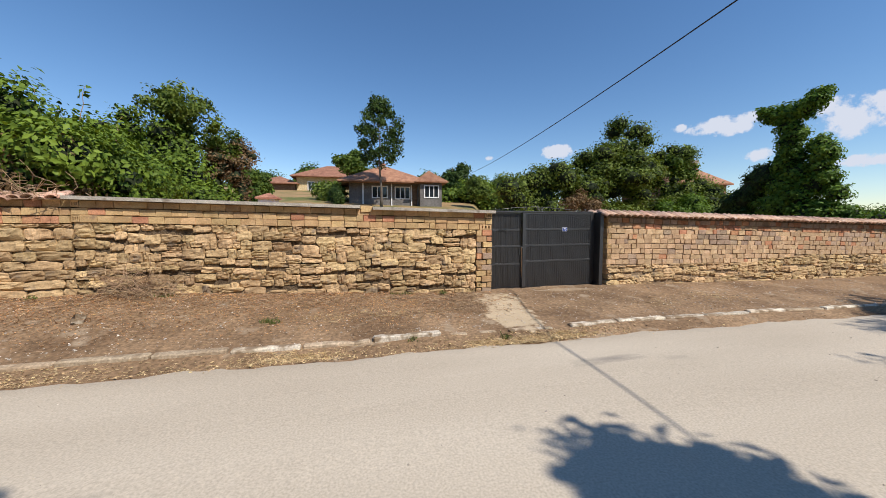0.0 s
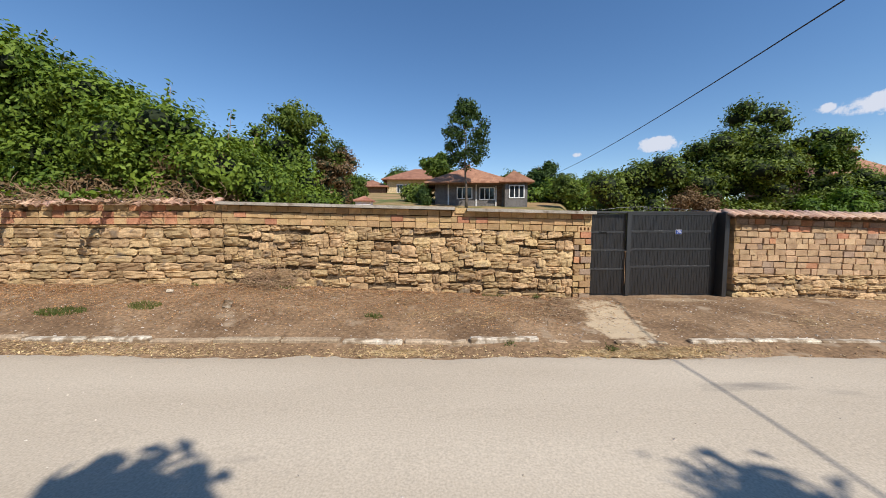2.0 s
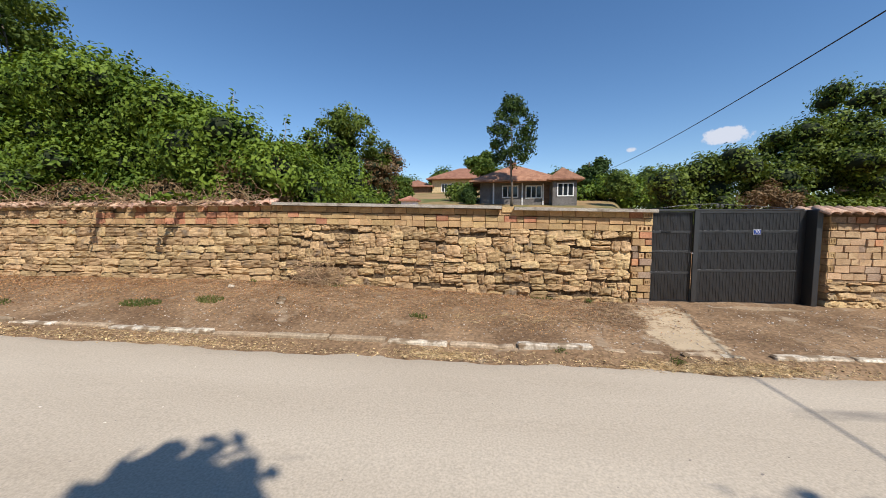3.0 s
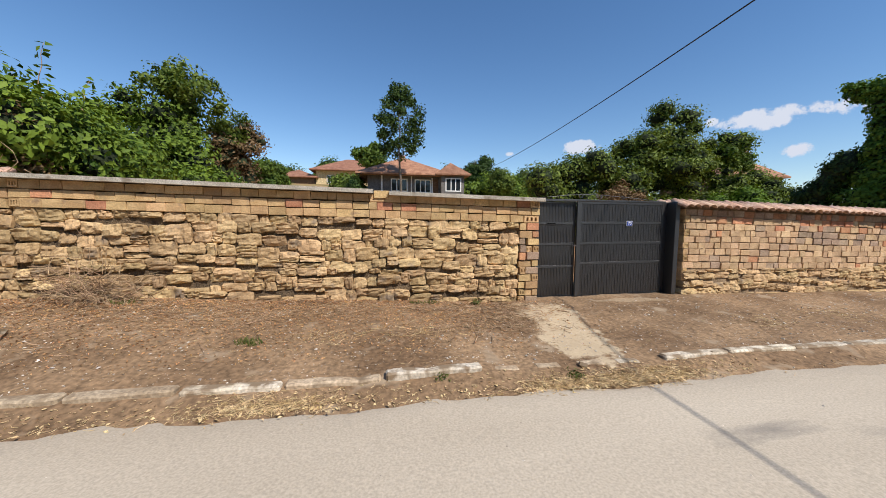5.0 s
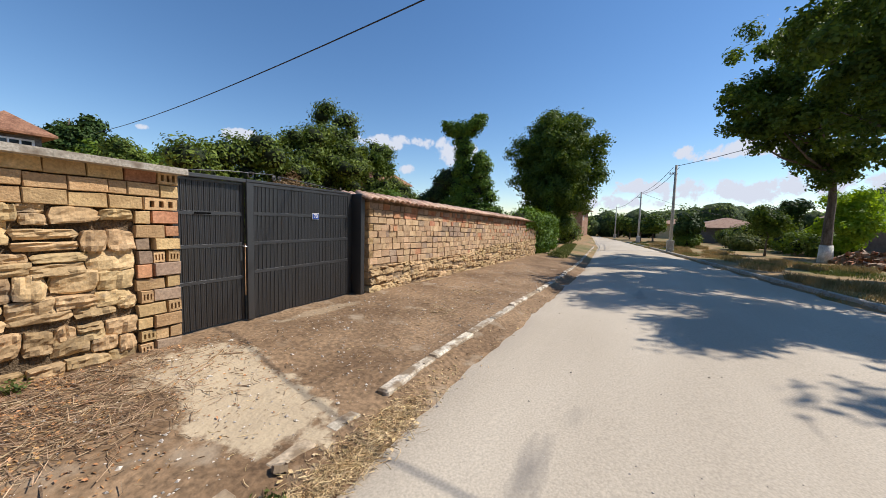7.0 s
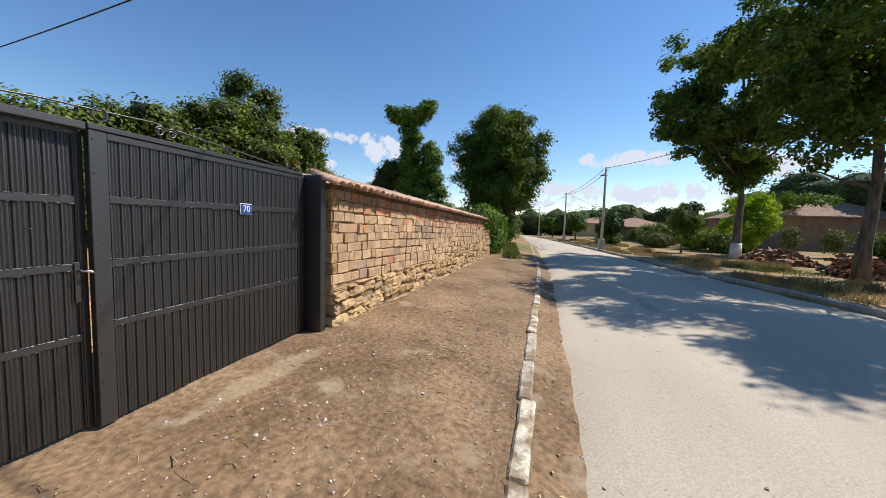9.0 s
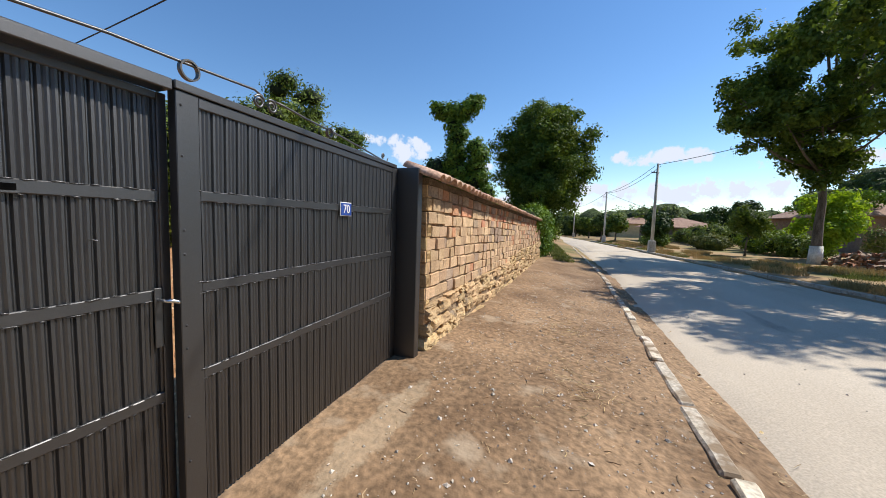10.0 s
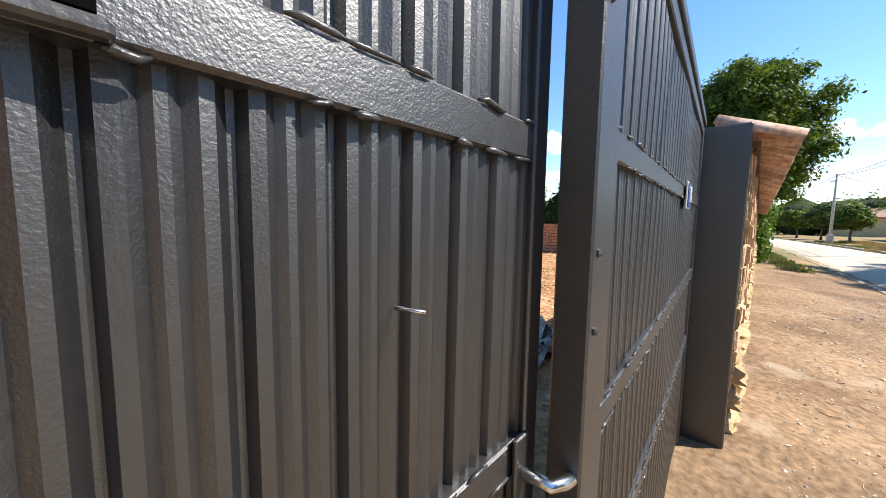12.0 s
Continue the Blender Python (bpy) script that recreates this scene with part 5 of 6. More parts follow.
bush("thicket", "green crown over the withered bush", lobed(-5.95, 17.2, 4.75, 1.0, 0.6, 0.5, 7, 3, 0.24, 62), 3200, 0.09, L_BUSH, 0.15, "thicket", core=False, at=(-5.9, 17.4, 1.2))
bush("shrub", "low green shrubs at the yard edge", blob_cloud(-6.3, 14.5, 2.2, 1.6, 0.6, 0.4, 7, 0.6, 6), 9000, 0.09, L_VINE, 0.17, at=(-6.3, 14.5, 0.7))
# slender tree before the house
tree("tree", "slender young tree with oval crown in the yard", (1.45, 31, 2.9), 9.4, 0.12, [(1.42 + 1.3 * math.sin(k * 2.4) * w, 31 + 1.2 * math.cos(k * 2.4) * w, 6.7 + 0.18 * k, 0.4, 0.4, 0.42) for k, w in ((k, 0.45 + 0.75 * math.sin(math.pi * min(1, (k + 3) / 33)) ** 0.8 - 0.35 * (k > 22)) for k in range(30))], 6500, 0.16, L_DARK, 12, seed=7, clump=0.24, per=14)
bush("bush", "dark round tree crown beside the house", lobed(-8.6, 31, 4.6, 1.4, 1.2, 1.3, 8, 3, 0.5, 8), 8000, 0.17, L_TREE, 0.25, at=(-8.6, 31, 2.8))
bush("bush", "bushes between the houses", blob_cloud(-2.9, 36, 4.6, 1.4, 1.0, 0.9, 6, 0.9, 9), 7000, 0.2, L_BUSH, 0.3, at=(-2.9, 36, 3.4))
bush("dark_cypress", "dark clipped shrub by the grey house", [(-2.3, 32.5, 4.0, 0.5, 0.5, 0.9)], 2200, 0.12, L_DARK, 0.15, at=(-2.3, 32.5, 3.0))
tree("tree", "tree behind the houses", (-1.5, 48, 5.0), 7.0, 0.2, lobed(-1.0, 48, 9.3, 1.7, 1.6, 1.4, 10, 4, 0.5, 10), 7000, 0.28, L_TREE, 6, seed=10)
tree("tree", "tree beyond the grey house", (11.5, 45, 4.6), 5.5, 0.2, lobed(11.8, 45, 7.0, 2.0, 1.9, 2.0, 10, 4, 0.6, 11), 9000, 0.25, L_DARK, 6, seed=11)
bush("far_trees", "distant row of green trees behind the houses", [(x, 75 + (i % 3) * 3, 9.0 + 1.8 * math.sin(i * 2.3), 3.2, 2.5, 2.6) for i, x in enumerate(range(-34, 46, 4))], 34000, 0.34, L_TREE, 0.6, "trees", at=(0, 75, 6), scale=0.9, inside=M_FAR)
bush("shrub", "low shrubs along the yard behind the house", blob_cloud(15, 40, 4.8, 6.5, 2.0, 1.1, 16, 1.4, 12), 16000, 0.25, L_VINE, 0.4, at=(15, 40, 3.0))
bush("shrub", "feathery shrub by the yard fence", blob_cloud(11.2, 33, 5.2, 1.0, 0.8, 1.0, 8, 0.6, 13), 5000, 0.16, L_BUSH, 0.25, at=(11.2, 33, 3.0))

# thicket behind the brick wall
def set_back(blobs, k=1.3):
    return [((x + 0.5) * k - 0.5, (y - 0.5) * k + 0.5, (z - 1.4) * k + 1.4, a * k, b * k, c * k) for x, y, z, a, b, c in blobs]


b1 = lobed(8.5, 16, 2.6, 2.6, 1.4, 1.9, 12, 4, 0.6, 21) + lobed(13.4, 16.5, 4.1, 3.3, 1.8, 2.3, 22, 5, 0.52, 22, 0.8) + lobed(18.2, 16.5, 2.35, 3.0, 1.5, 1.6, 12, 5, 0.5, 23, 0.8)
b1 += [(x, 15.4 + 0.6 * math.sin(x), 1.3, 1.3, 1.0, 1.2) for x in np.arange(6.6, 21, 1.1)]
bush("thicket", "tall dense green thicket behind the brick wall", set_back(b1), 130000, 0.115, L_BUSH, 0.25, "thicket", at=(17, 21, -0.2))
bush("bush", "round bush top over the thicket", set_back(lobed(16.2, 15.6, 4.6, 0.6, 0.5, 1.1, 8, 4, 0.28, 24)), 6000, 0.12, L_VINE, 0.16, at=(21.2, 20.1, 3.4))
bush("shrub", "bright vine leaves over the thicket foot", set_back(blob_cloud(15.2, 14.6, 2.2, 1.0, 0.5, 0.5, 6, 0.5, 25)), 7000, 0.11, L_IVY, 0.18, at=(19.9, 18.8, 0))
bush("withered_vines", "grey brown dead vines hanging in the thicket", set_back(blob_cloud(9.3, 14.2, 2.3, 0.7, 0.3, 0.8, 8, 0.3, 26)), 4000, 0.08, L_BROWN, 0.2, "vines", core=False, at=(12.2, 18.3, 0))
# ivy-covered dead tree
def ivy_at(across, z, r, rz=None, back=0.0):
    return (18.3 + 0.2 * across + 0.9 * back, 12.1 - 0.98 * across + 0.2 * back, z, r, r, rz or r * 0.9)


iv = [ivy_at(*b) for b in ((-0.98, 6.65, 0.24), (-0.75, 6.45, 0.34), (-0.4, 6.35, 0.4), (0.0, 6.35, 0.44), (0.4, 6.45, 0.44), (0.72, 6.65, 0.38), (0.9, 6.85, 0.3), (1.05, 7.0, 0.18),
                           (-0.1, 5.75, 0.42), (0.15, 5.4, 0.4), (-0.05, 5.0, 0.42), (0.1, 4.55, 0.45), (-0.1, 4.1, 0.5), (0.25, 3.7, 0.52), (-0.2, 3.2, 0.6), (0.3, 2.7, 0.68),
                           (0.95, 4.85, 0.36), (1.1, 4.4, 0.46), (1.0, 3.9, 0.4), (1.25, 3.4, 0.38), (0.85, 3.1, 0.5), (1.55, 2.7, 0.4), (-0.3, 2.2, 0.8), (0.7, 1.8, 0.85), (-0.4, 1.2, 0.95), (1.4, 1.9, 0.6), (1.4, 1.1, 0.85), (1.95, 1.8, 0.4), (2.05, 1.2, 0.55), (0.4, 0.6, 1.0))]
bush("ivy_tree", "dead tree wholly wrapped in bright green ivy", iv, 42000, 0.1, L_IVY, 0.13, "tree", at=(18.3, 12.1, -0.3), scale=0.8)
dk = [ivy_at(-0.9 - 0.28 * k, 3.7 - 0.36 * k + 0.1 * math.sin(k * 2), 0.62, 0.62, 0.3) for k in range(8)] + [ivy_at(-1.0 - 0.4 * k, 1.2, 0.85, 1.0, 0.3) for k in range(5)]
bush("thicket", "dark ivy-grown bush leaning on the ivy tree", dk, 24000, 0.1, L_DARK, 0.13, "thicket", at=(18.4, 13.8, -0.3), scale=0.85)
# hedge and linden past the wall's end
bush("hedge", "bright green creeper hedge at the end of the brick wall", [(x, 8.35 + 0.1 * math.sin(x * 3), z, 0.7, 0.55, 0.55) for x in np.arange(17.2, 24.0, 0.6) for z in ((0.2, 0.8, 1.35) if x > 19.3 else (1.5,))], 30000, 0.1, L_IVY, 0.15, "hedge", at=(21, 8.4, -0.4))
tree("linden_tree", "large round-crowned dark green roadside tree", (28.3, 8.9, -0.5), 10.5, 0.28, lobed(28.6, 9.1, 5.9, 3.1, 3.1, 3.9, 34, 6, 0.6, 31, 0.9) + lobed(28.4, 9.0, 8.7, 1.7, 1.7, 1.5, 8, 4, 0.45, 32) + blob_cloud(28.2, 9.0, 2.0, 1.2, 1.2, 1.2, 10, 0.8, 33) + blob_cloud(28.5, 9.0, 5.4, 2.5, 2.5, 3.4, 40, 0.9, 35), 120000, 0.13, L_TREE, 22, seed=31, clump=0.22, per=16)
bush("ivy_column", "light green ivy climbing a stump before the linden", [(25.5, 8.8, z, 0.28, 0.28, 0.4) for z in (0.6, 1.2, 1.8, 2.4, 3.0, 3.5)], 3000, 0.09, L_IVY, 0.1, at=(25.5, 8.8, -0.5))
bush("bush", "ivy bushes behind the linden along the road", blob_cloud(37, 9.6, 0.9, 3.5, 0.9, 1.0, 10, 0.9, 34), 9000, 0.14, L_BUSH, 0.25, at=(37, 9.6, -0.8))

# ---- south side of the road ----
W = (27.4, -5.9)
tree("walnut_tree", "broad walnut tree with limewashed foot across the road", (W[0], W[1], on_ground(*W)), 11, 0.26, lobed(26.6, -5.4, 9.2, 4.8, 4.5, 4.8, 30, 6, 0.46, 41, 0.25) + lobed(25.4, -1.4, 7.6, 1.6, 1.2, 1.5, 8, 4, 0.34, 50) + lobed(24.6, -2.9, 7.0, 1.7, 1.5, 1.2, 6, 4, 0.36, 42) + lobed(27.2, -5.6, 5.0, 2.0, 1.8, 1.1, 7, 4, 0.36, 43), 54000, 0.15, L_TREE, 32, seed=41, group="roadside trees", limewash=True, clump=0.24, per=30)
bush("bush", "bright yellow-green ash sapling beside the walnut", lobed(30.4, -8.0, 2.1, 2.0, 1.2, 1.7, 12, 4, 0.42, 43), 11000, 0.14, L_LIGHT, 0.2, core=False, at=(30.4, -8.0, -0.4))
bl = lobed(16.1, -4.1, 8.1, 4.2, 3.0, 3.2, 22, 6, 0.42, 44, 0.25) + lobed(20, -6.5, 8.0, 3, 3, 3, 14, 5, 0.46, 53) + lobed(16.9, -3.3, 5.0, 1.7, 1.4, 1.5, 9, 4, 0.26, 49, 0.2) + lobed(12.2, -4.4, 7.4, 2.6, 1.9, 1.9, 12, 5, 0.4, 48, 0.3)
tree("walnut_tree", "broad leafy roadside walnut tree", (17.6, -5.2, on_ground(17.6, -5.2)), 11.5, 0.22, bl, 58000, 0.13, L_TREE, 26, seed=44, group="roadside trees", clump=0.24, per=30)
for cx, cy, cz, rx, ry, rz, bx, by, sd in ((4.75, -2.55, 6.0, 0.62, 0.7, 0.95, 5.3, -3.7, 45), (0.42, -1.95, 5.6, 0.4, 0.35, 0.75, 0.9, -3.0, 46)):
    tree("walnut_tree", "small leafy roadside walnut tree", (bx, by, on_ground(bx, by)), 7.6, 0.12, lobed(cx, cy, cz, rx, ry, rz, 11, 3, 0.2, sd, 0.5), 2200 if sd == 45 else 900, 0.17, L_TREE, 16, seed=sd, group="roadside trees", clump=0.15, per=10)
# added out of view to dim the sky fill and what the gate reflects
bush("woods", "unseen belt of trees added to darken the gate reflections", [(x, -15 + 1.2 * math.sin(x * 1.3), z + 0.9 * math.sin(x * 0.8), 2.6, 2.0, 2.4) for x in np.arange(-44, 11, 3.1) for z in (1.6, 4.6, 7.0)], 26000, 0.34, L_DARK, 0.5, "woods", at=(-14, -19, -0.3), scale=0.9, inside=M_FAR)
tree("young_tree", "small round young fruit tree in red soil", (32.5, -4.7, on_ground(32.5, -4.7)), 3.6, 0.07, blob_cloud(32.5, -4.7, 2.0, 0.95, 0.9, 0.75, 12, 0.55, 47), 9000, 0.12, L_TREE, 10, seed=47, clump=0.16)

# ---- south verge: shrubs, brick piles, grass ----
q = random.Random(71)
for cx, cy, cz, rx, ry, rz, k, s, n, m, lab in (
        (38, -8.5, 0.5, 4.5, 1.6, 0.6, 16, 0.8, 13000, L_VINE, "low green shrubs across the road"),
        (48, -9, 0.7, 5.0, 2.0, 0.8, 14, 1.0, 10000, L_BUSH, "rank weeds and shrubs before the low house"),
        (33.5, -8.6, 0.3, 2.0, 0.8, 0.4, 9, 0.55, 7000, L_BUSH, "dark low bushes behind the young tree"),
        (47, -1.8, 0.0, 4.0, 0.8, 0.35, 10, 0.6, 6000, L_VINE, "tall weeds beside the road"),
        (57, -8.5, 0.4, 8.0, 1.5, 0.7, 18, 0.8, 11000, L_BUSH, "weedy bushes before the far low house"),
        (43, -5.6, 0.1, 5.0, 0.8, 0.35, 14, 0.5, 9000, L_GRASS, "tall yellow-green weeds on the verge"),
        (27.5, -13.5, 0.8, 3.0, 1.2, 0.6, 10, 0.8, 8000, L_BUSH, "shrubs before the farm building")):
    bush("shrub", lab, blob_cloud(cx, cy, cz, rx, ry, rz, k, s, int(cx * 7)), n, 0.14, m, 0.22, at=(cx, cy, on_ground(cx, cy)))
for x, y, h, r, sd, lab in ((44, -1.6, 3.6, 1.2, 81, "dark bushy tree by the pole"), (60, 0.6, 4.6, 1.7, 82, "roadside tree far along the road"), (68, 2.0, 4.6, 1.8, 83, "roadside tree far along the road"),
                            (78, 3.6, 4.6, 1.8, 84, "roadside tree far along the road"), (56, -12, 6.0, 2.4, 85, "tree behind the low house"), (92, 6.0, 5.0, 2.2, 86, "roadside tree far along the road"),
                            (84, 17.0, 6.0, 2.4, 87, "tree at the road's far bend"), (98, 16.0, 6.0, 2.6, 88, "tree at the road's far bend"), (106, 12.0, 6.0, 2.8, 89, "tree closing the far road")):
    tree("tree", lab, (x, y, on_ground(x, y)), h, 0.13, blob_cloud(x, y, on_ground(x, y) + h * 0.62, r * 0.8, r * 0.8, h * 0.24, 16, r * 0.42, sd), 7000, 0.16 + 0.0012 * x, L_DARK if sd % 2 else L_TREE, 7, seed=sd, clump=0.25)
# wooded slopes far to the east and south
hill = []
for k in range(230):
    a = radians(62 + k * 0.58 + q.uniform(-.4, .4))
    d = 135 + 32 * math.sin(k * 1.7)
    s = q.uniform(2.2, 4.6)
    hill.append((d * math.sin(a), d * math.cos(a), q.uniform(-0.5, 2.0) + 2.2 * (k > 30) * (0.6 + 0.4 * math.sin(k * 0.123)), s * 1.2, s * 1.2, s))
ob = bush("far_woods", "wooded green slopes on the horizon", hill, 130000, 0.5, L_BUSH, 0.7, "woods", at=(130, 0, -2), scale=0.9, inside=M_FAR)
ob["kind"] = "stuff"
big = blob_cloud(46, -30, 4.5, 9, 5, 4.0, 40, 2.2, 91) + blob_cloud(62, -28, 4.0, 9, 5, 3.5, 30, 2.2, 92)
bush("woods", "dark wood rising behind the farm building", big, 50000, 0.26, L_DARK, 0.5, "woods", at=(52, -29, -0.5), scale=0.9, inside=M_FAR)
bush("roof_creeper", "green creeper grown over the farm building roof", [(41 + i * 1.5, -17.6 + 0.4 * math.sin(i), 4.25 + 0.45 * math.sin(i * 1.3), 1.1, 1.6, 0.35) for i in range(9)], 7000, 0.16, L_IVY, 0.2, core=False, at=(46, -17, 3.4))
bush("shrub", "two pale saplings before the farm building wall", [(33.0, -11.6, 0.9, 0.5, 0.5, 0.9), (31.2, -13.0, 0.8, 0.55, 0.5, 0.8)], 2400, 0.1, L_GRASS, 0.16, core=False, at=(32, -12.2, -0.2))


def brick_heap(name, label, cx, cy, lx, ly, h, n, seed):
    r = random.Random(seed)
    z0 = on_ground(cx, cy)
    heap = empty(name, label, "brick pile", (cx, cy, z0))
    for i in range(n):
        f = r.random()
        x, y = r.uniform(-lx, lx), r.uniform(-ly, ly)
        lim = h * max(0.05, 1 - max(abs(x) / lx, abs(y) / ly) ** 3)
        z = 0.05 + r.random() ** 0.6 * lim
        m = Matrix.Translation((x, y, z)) @ Euler((r.uniform(-.5, .5), r.uniform(-.5, .5), r.uniform(0, 3))).to_matrix().to_4x4() @ Matrix.Diagonal((0.26, 0.13, 0.1, 1))
        put("brick", r.choice(BRICKS_GREY + BRICKS_RED), heap, m)


brick_heap("brick_pile", "tumbled heap of old red bricks by the walnut tree", 24.6, -6.5, 1.9, 0.8, 0.75, 250, 5)
brick_heap("brick_pile", "stacked heap of old red bricks on the verge", 18.9, -6.0, 1.1, 0.7, 0.85, 190, 6)

# ---- yard behind the gate ----
def build_brick_stack():
    """Long low stack of loose red bricks, its courses slightly uneven."""
    st = empty("brick_stack", "long low neat stack of red bricks in the yard", "brick stack", (16.4, 16.0, on_ground(16.4, 16.0)))
    d = Vector((-1.0, 6.0, 0)).normalized()
    ang = math.atan2(d.y, d.x)
    r = random.Random(9)
    vs, fs = [], []
    for c in range(9):
        for i in range(26):
            for row in range(2):
                me = BRICKS_RED[r.randrange(4)]
                m = Matrix.Rotation(ang, 4, "Z") @ Matrix.Translation((-3.3 + i * 0.26 + 0.13 * (c % 2), row * 0.26 - 0.13, 0.06 + c * 0.125 + r.uniform(-.004, .004))) @ Matrix.Diagonal((0.25, 0.25, 0.115, 1)) @ Matrix.Rotation(math.pi if row else 0, 4, "Z")
                o = len(vs)
                vs += [m @ v.co for v in me.vertices]
                fs += [tuple(k + o for k in p.vertices) for p in me.polygons]
    ob = put("bricks", as_mesh("bricks", vs, fs, M_BRICK_RED), st)
    ob["kind"] = "stuff"


build_brick_stack()


def build_rubble():
    r = random.Random(12)
    root = empty("rubble_heap", "small heap of broken grey stones and concrete inside the gate", "rubble", (6.0, 9.75, on_ground(6.0, 9.75)))
    for i in range(46):
        s = r.uniform(0.07, 0.22)
        x, y = r.gauss(0, 0.32), r.gauss(0, 0.25)
        z = max(0.02, 0.2 - 0.45 * math.hypot(x, y)) * r.random() + s * 0.25
        m = Matrix.Translation((x, y, z)) @ Euler((r.uniform(-1, 1), r.uniform(-1, 1), r.uniform(0, 6))).to_matrix().to_4x4() @ Matrix.Diagonal((s * 1.3, s, s * 0.7, 1))
        put("rubble_stone", RUBBLE[r.randrange(4)], root, m)


RUBBLE = []
for i in range(4):
    me = STONES[i].copy()
    me.name = "rubble_stone"
    me.materials.clear()
    me.materials.append(M_CONC)
    RUBBLE.append(me)
build_rubble()


# ---- loose litter on the ground ----
def scatter_sticks(name, label, category, n, where, length, radius, material, lift=0.012, tilt=0.25, bend=0.25):
    vs, fs = [], []
    for _ in range(n):
        x, y = where()
        z = surf(x, y) + lift * 0.6
        ln = length * rnd.uniform(0.35, 1.4)
        a, t = rnd.uniform(0, 6.28), rnd.gauss(0, tilt)
        d = Vector((math.cos(a), math.sin(a), 0))
        s = Vector((-d.y, d.x, 0))
        p = Vector((x, y, z + abs(math.sin(t)) * ln * 0.4))
        k = rnd.uniform(-bend, bend) * ln
        r = radius * rnd.uniform(0.6, 1.4)
        v, f = tube_data([p - d * ln / 2 + Vector((0, 0, -math.sin(t) * ln / 2)), p + s * k, p + d * ln / 2 + Vector((0, 0, math.sin(t) * ln / 2))], [r, r, r * 0.5], 3)
        fs += [tuple(i + len(vs) for i in q_) for q_ in f]
        vs += v
    ob = new(name, as_mesh(name, vs, fs, material))
    return tagged(ob, label, category, kind="stuff")


def scatter_leaves(name, label, n, where, size, material, flat=1.6, category="leaf litter"):
    pts = np.array([(x, y, surf(x, y) + rnd.uniform(0.003, 0.012)) for x, y in (where() for _ in range(n))])
    nrm = np.tile(np.array([0, 0, flat]), (n, 1)) + rng.normal(0, 0.12, (n, 3))
    return tagged(leaves(name, pts, nrm, size, material, None), label, category, kind="stuff")


def scatter_pebbles(name, label, n, where, size, material):
    base = [Vector(v) for v in ((1, 0, 0), (-1, 0, 0), (0, 1, 0), (0, -1, 0), (0, 0, 1), (0.2, 0.1, -0.6))]
    tri = ((0, 2, 4), (2, 1, 4), (1, 3, 4), (3, 0, 4), (2, 0, 5), (1, 2, 5), (3, 1, 5), (0, 3, 5))
    vs, fs = [], []
    for _ in range(n):
        x, y = where()
        s = size * (0.4 + rnd.expovariate(1.4))
        s = min(s, size * 3.2)
        o = len(vs)
        m = Euler((rnd.uniform(-.3, .3), rnd.uniform(-.3, .3), rnd.uniform(0, 6))).to_matrix()
        c = Vector((x, y, surf(x, y) + s * 0.15))
        for v in base:
            w = m @ Vector((v.x * rnd.uniform(.7, 1.3), v.y * rnd.uniform(.6, 1.1), v.z * rnd.uniform(.4, .8)))
            vs.append(c + w * s)
        fs += [tuple(i + o for i in t) for t in tri]
    return tagged(new(name, as_mesh(name, vs, fs, material)), label, "pebbles", kind="stuff")


def in_rect(x0, x1, y0, y1, keep=None):
    def f():
        while True:
            x, y = rnd.uniform(x0, x1), rnd.uniform(y0, y1)
            if keep is None or rnd.random() < keep(x, y):
                return x, y
    return f


def edge_straw():
    """Straw gathers between kerb and asphalt, thickest before the gate."""
    while True:
        x = rnd.uniform(-13, 14)
        w = 0.18 + 0.9 * math.exp(-((x - 2.2) / 0.9) ** 2) + 0.7 * math.exp(-((x + 1.3) / 0.6) ** 2) + 0.4 * math.exp(-((x + 5.5) / 1.5) ** 2) + 0.3 * (x < -4) - 0.15 * (x > 4)
        if rnd.random() < w / 1.3:
            return x, rnd.gauss(5.36, 0.1) - 0.05 * (0 < x < 3)


scatter_leaves("dry_leaves", "reddish-brown dry leaf litter along the wall foot", 36000, in_rect(-13, 2.9, 6.1, 7.9, lambda x, y: (0.08 + 0.92 * max(0, (y - 6.3) / 1.6) ** 1.3) * (1 if x < 1.6 else 0.12)), 0.019, M_DEADLEAF)
scatter_sticks("dry_stalks", "dry broken stalks and twigs lying below the wall", "twigs", 1700, in_rect(-13, 3.0, 6.0, 7.88, lambda x, y: 0.1 + 0.9 * max(0, (y - 6.2) / 1.7)), 0.12, 0.0026, M_TWIG)
scatter_sticks("straw", "yellow straw along the road edge", "straw", 3600, edge_straw, 0.07, 0.0018, M_STRAW, 0.008, 0.12)
scatter_leaves("straw_chaff", "pale chaff among the straw", 3000, edge_straw, 0.026, M_STRAW)
scatter_pebbles("pebbles", "pale pebbles and crumbs trodden into the dirt", 4800, in_rect(-10, 14, 5.7, 7.9), 0.0075, M_PEBBLE)
scatter_pebbles("road_grit", "loose grit on the asphalt", 900, in_rect(-8, 14, 0.5, 5.3), 0.005, M_PEBBLE)
scatter_sticks("straw_bits", "thin straw bits on the trodden strip", "straw", 1500, in_rect(-9, 12, 5.7, 7.8, lambda x, y: 0.4 + 0.6 * math.exp(-((y - 6.6) / 0.5) ** 2)), 0.06, 0.0016, M_STRAW, 0.006, 0.1)
scatter_sticks("yard_straw", "cut dry stalks strewn over the yard", "straw", 2600, in_rect(3.6, 16, 9.2, 18), 0.22, 0.004, M_STRAW)
scatter_leaves("yard_chaff", "dry chips strewn over the yard", 2500, in_rect(3.6, 12, 9.0, 15), 0.05, M_STRAW)
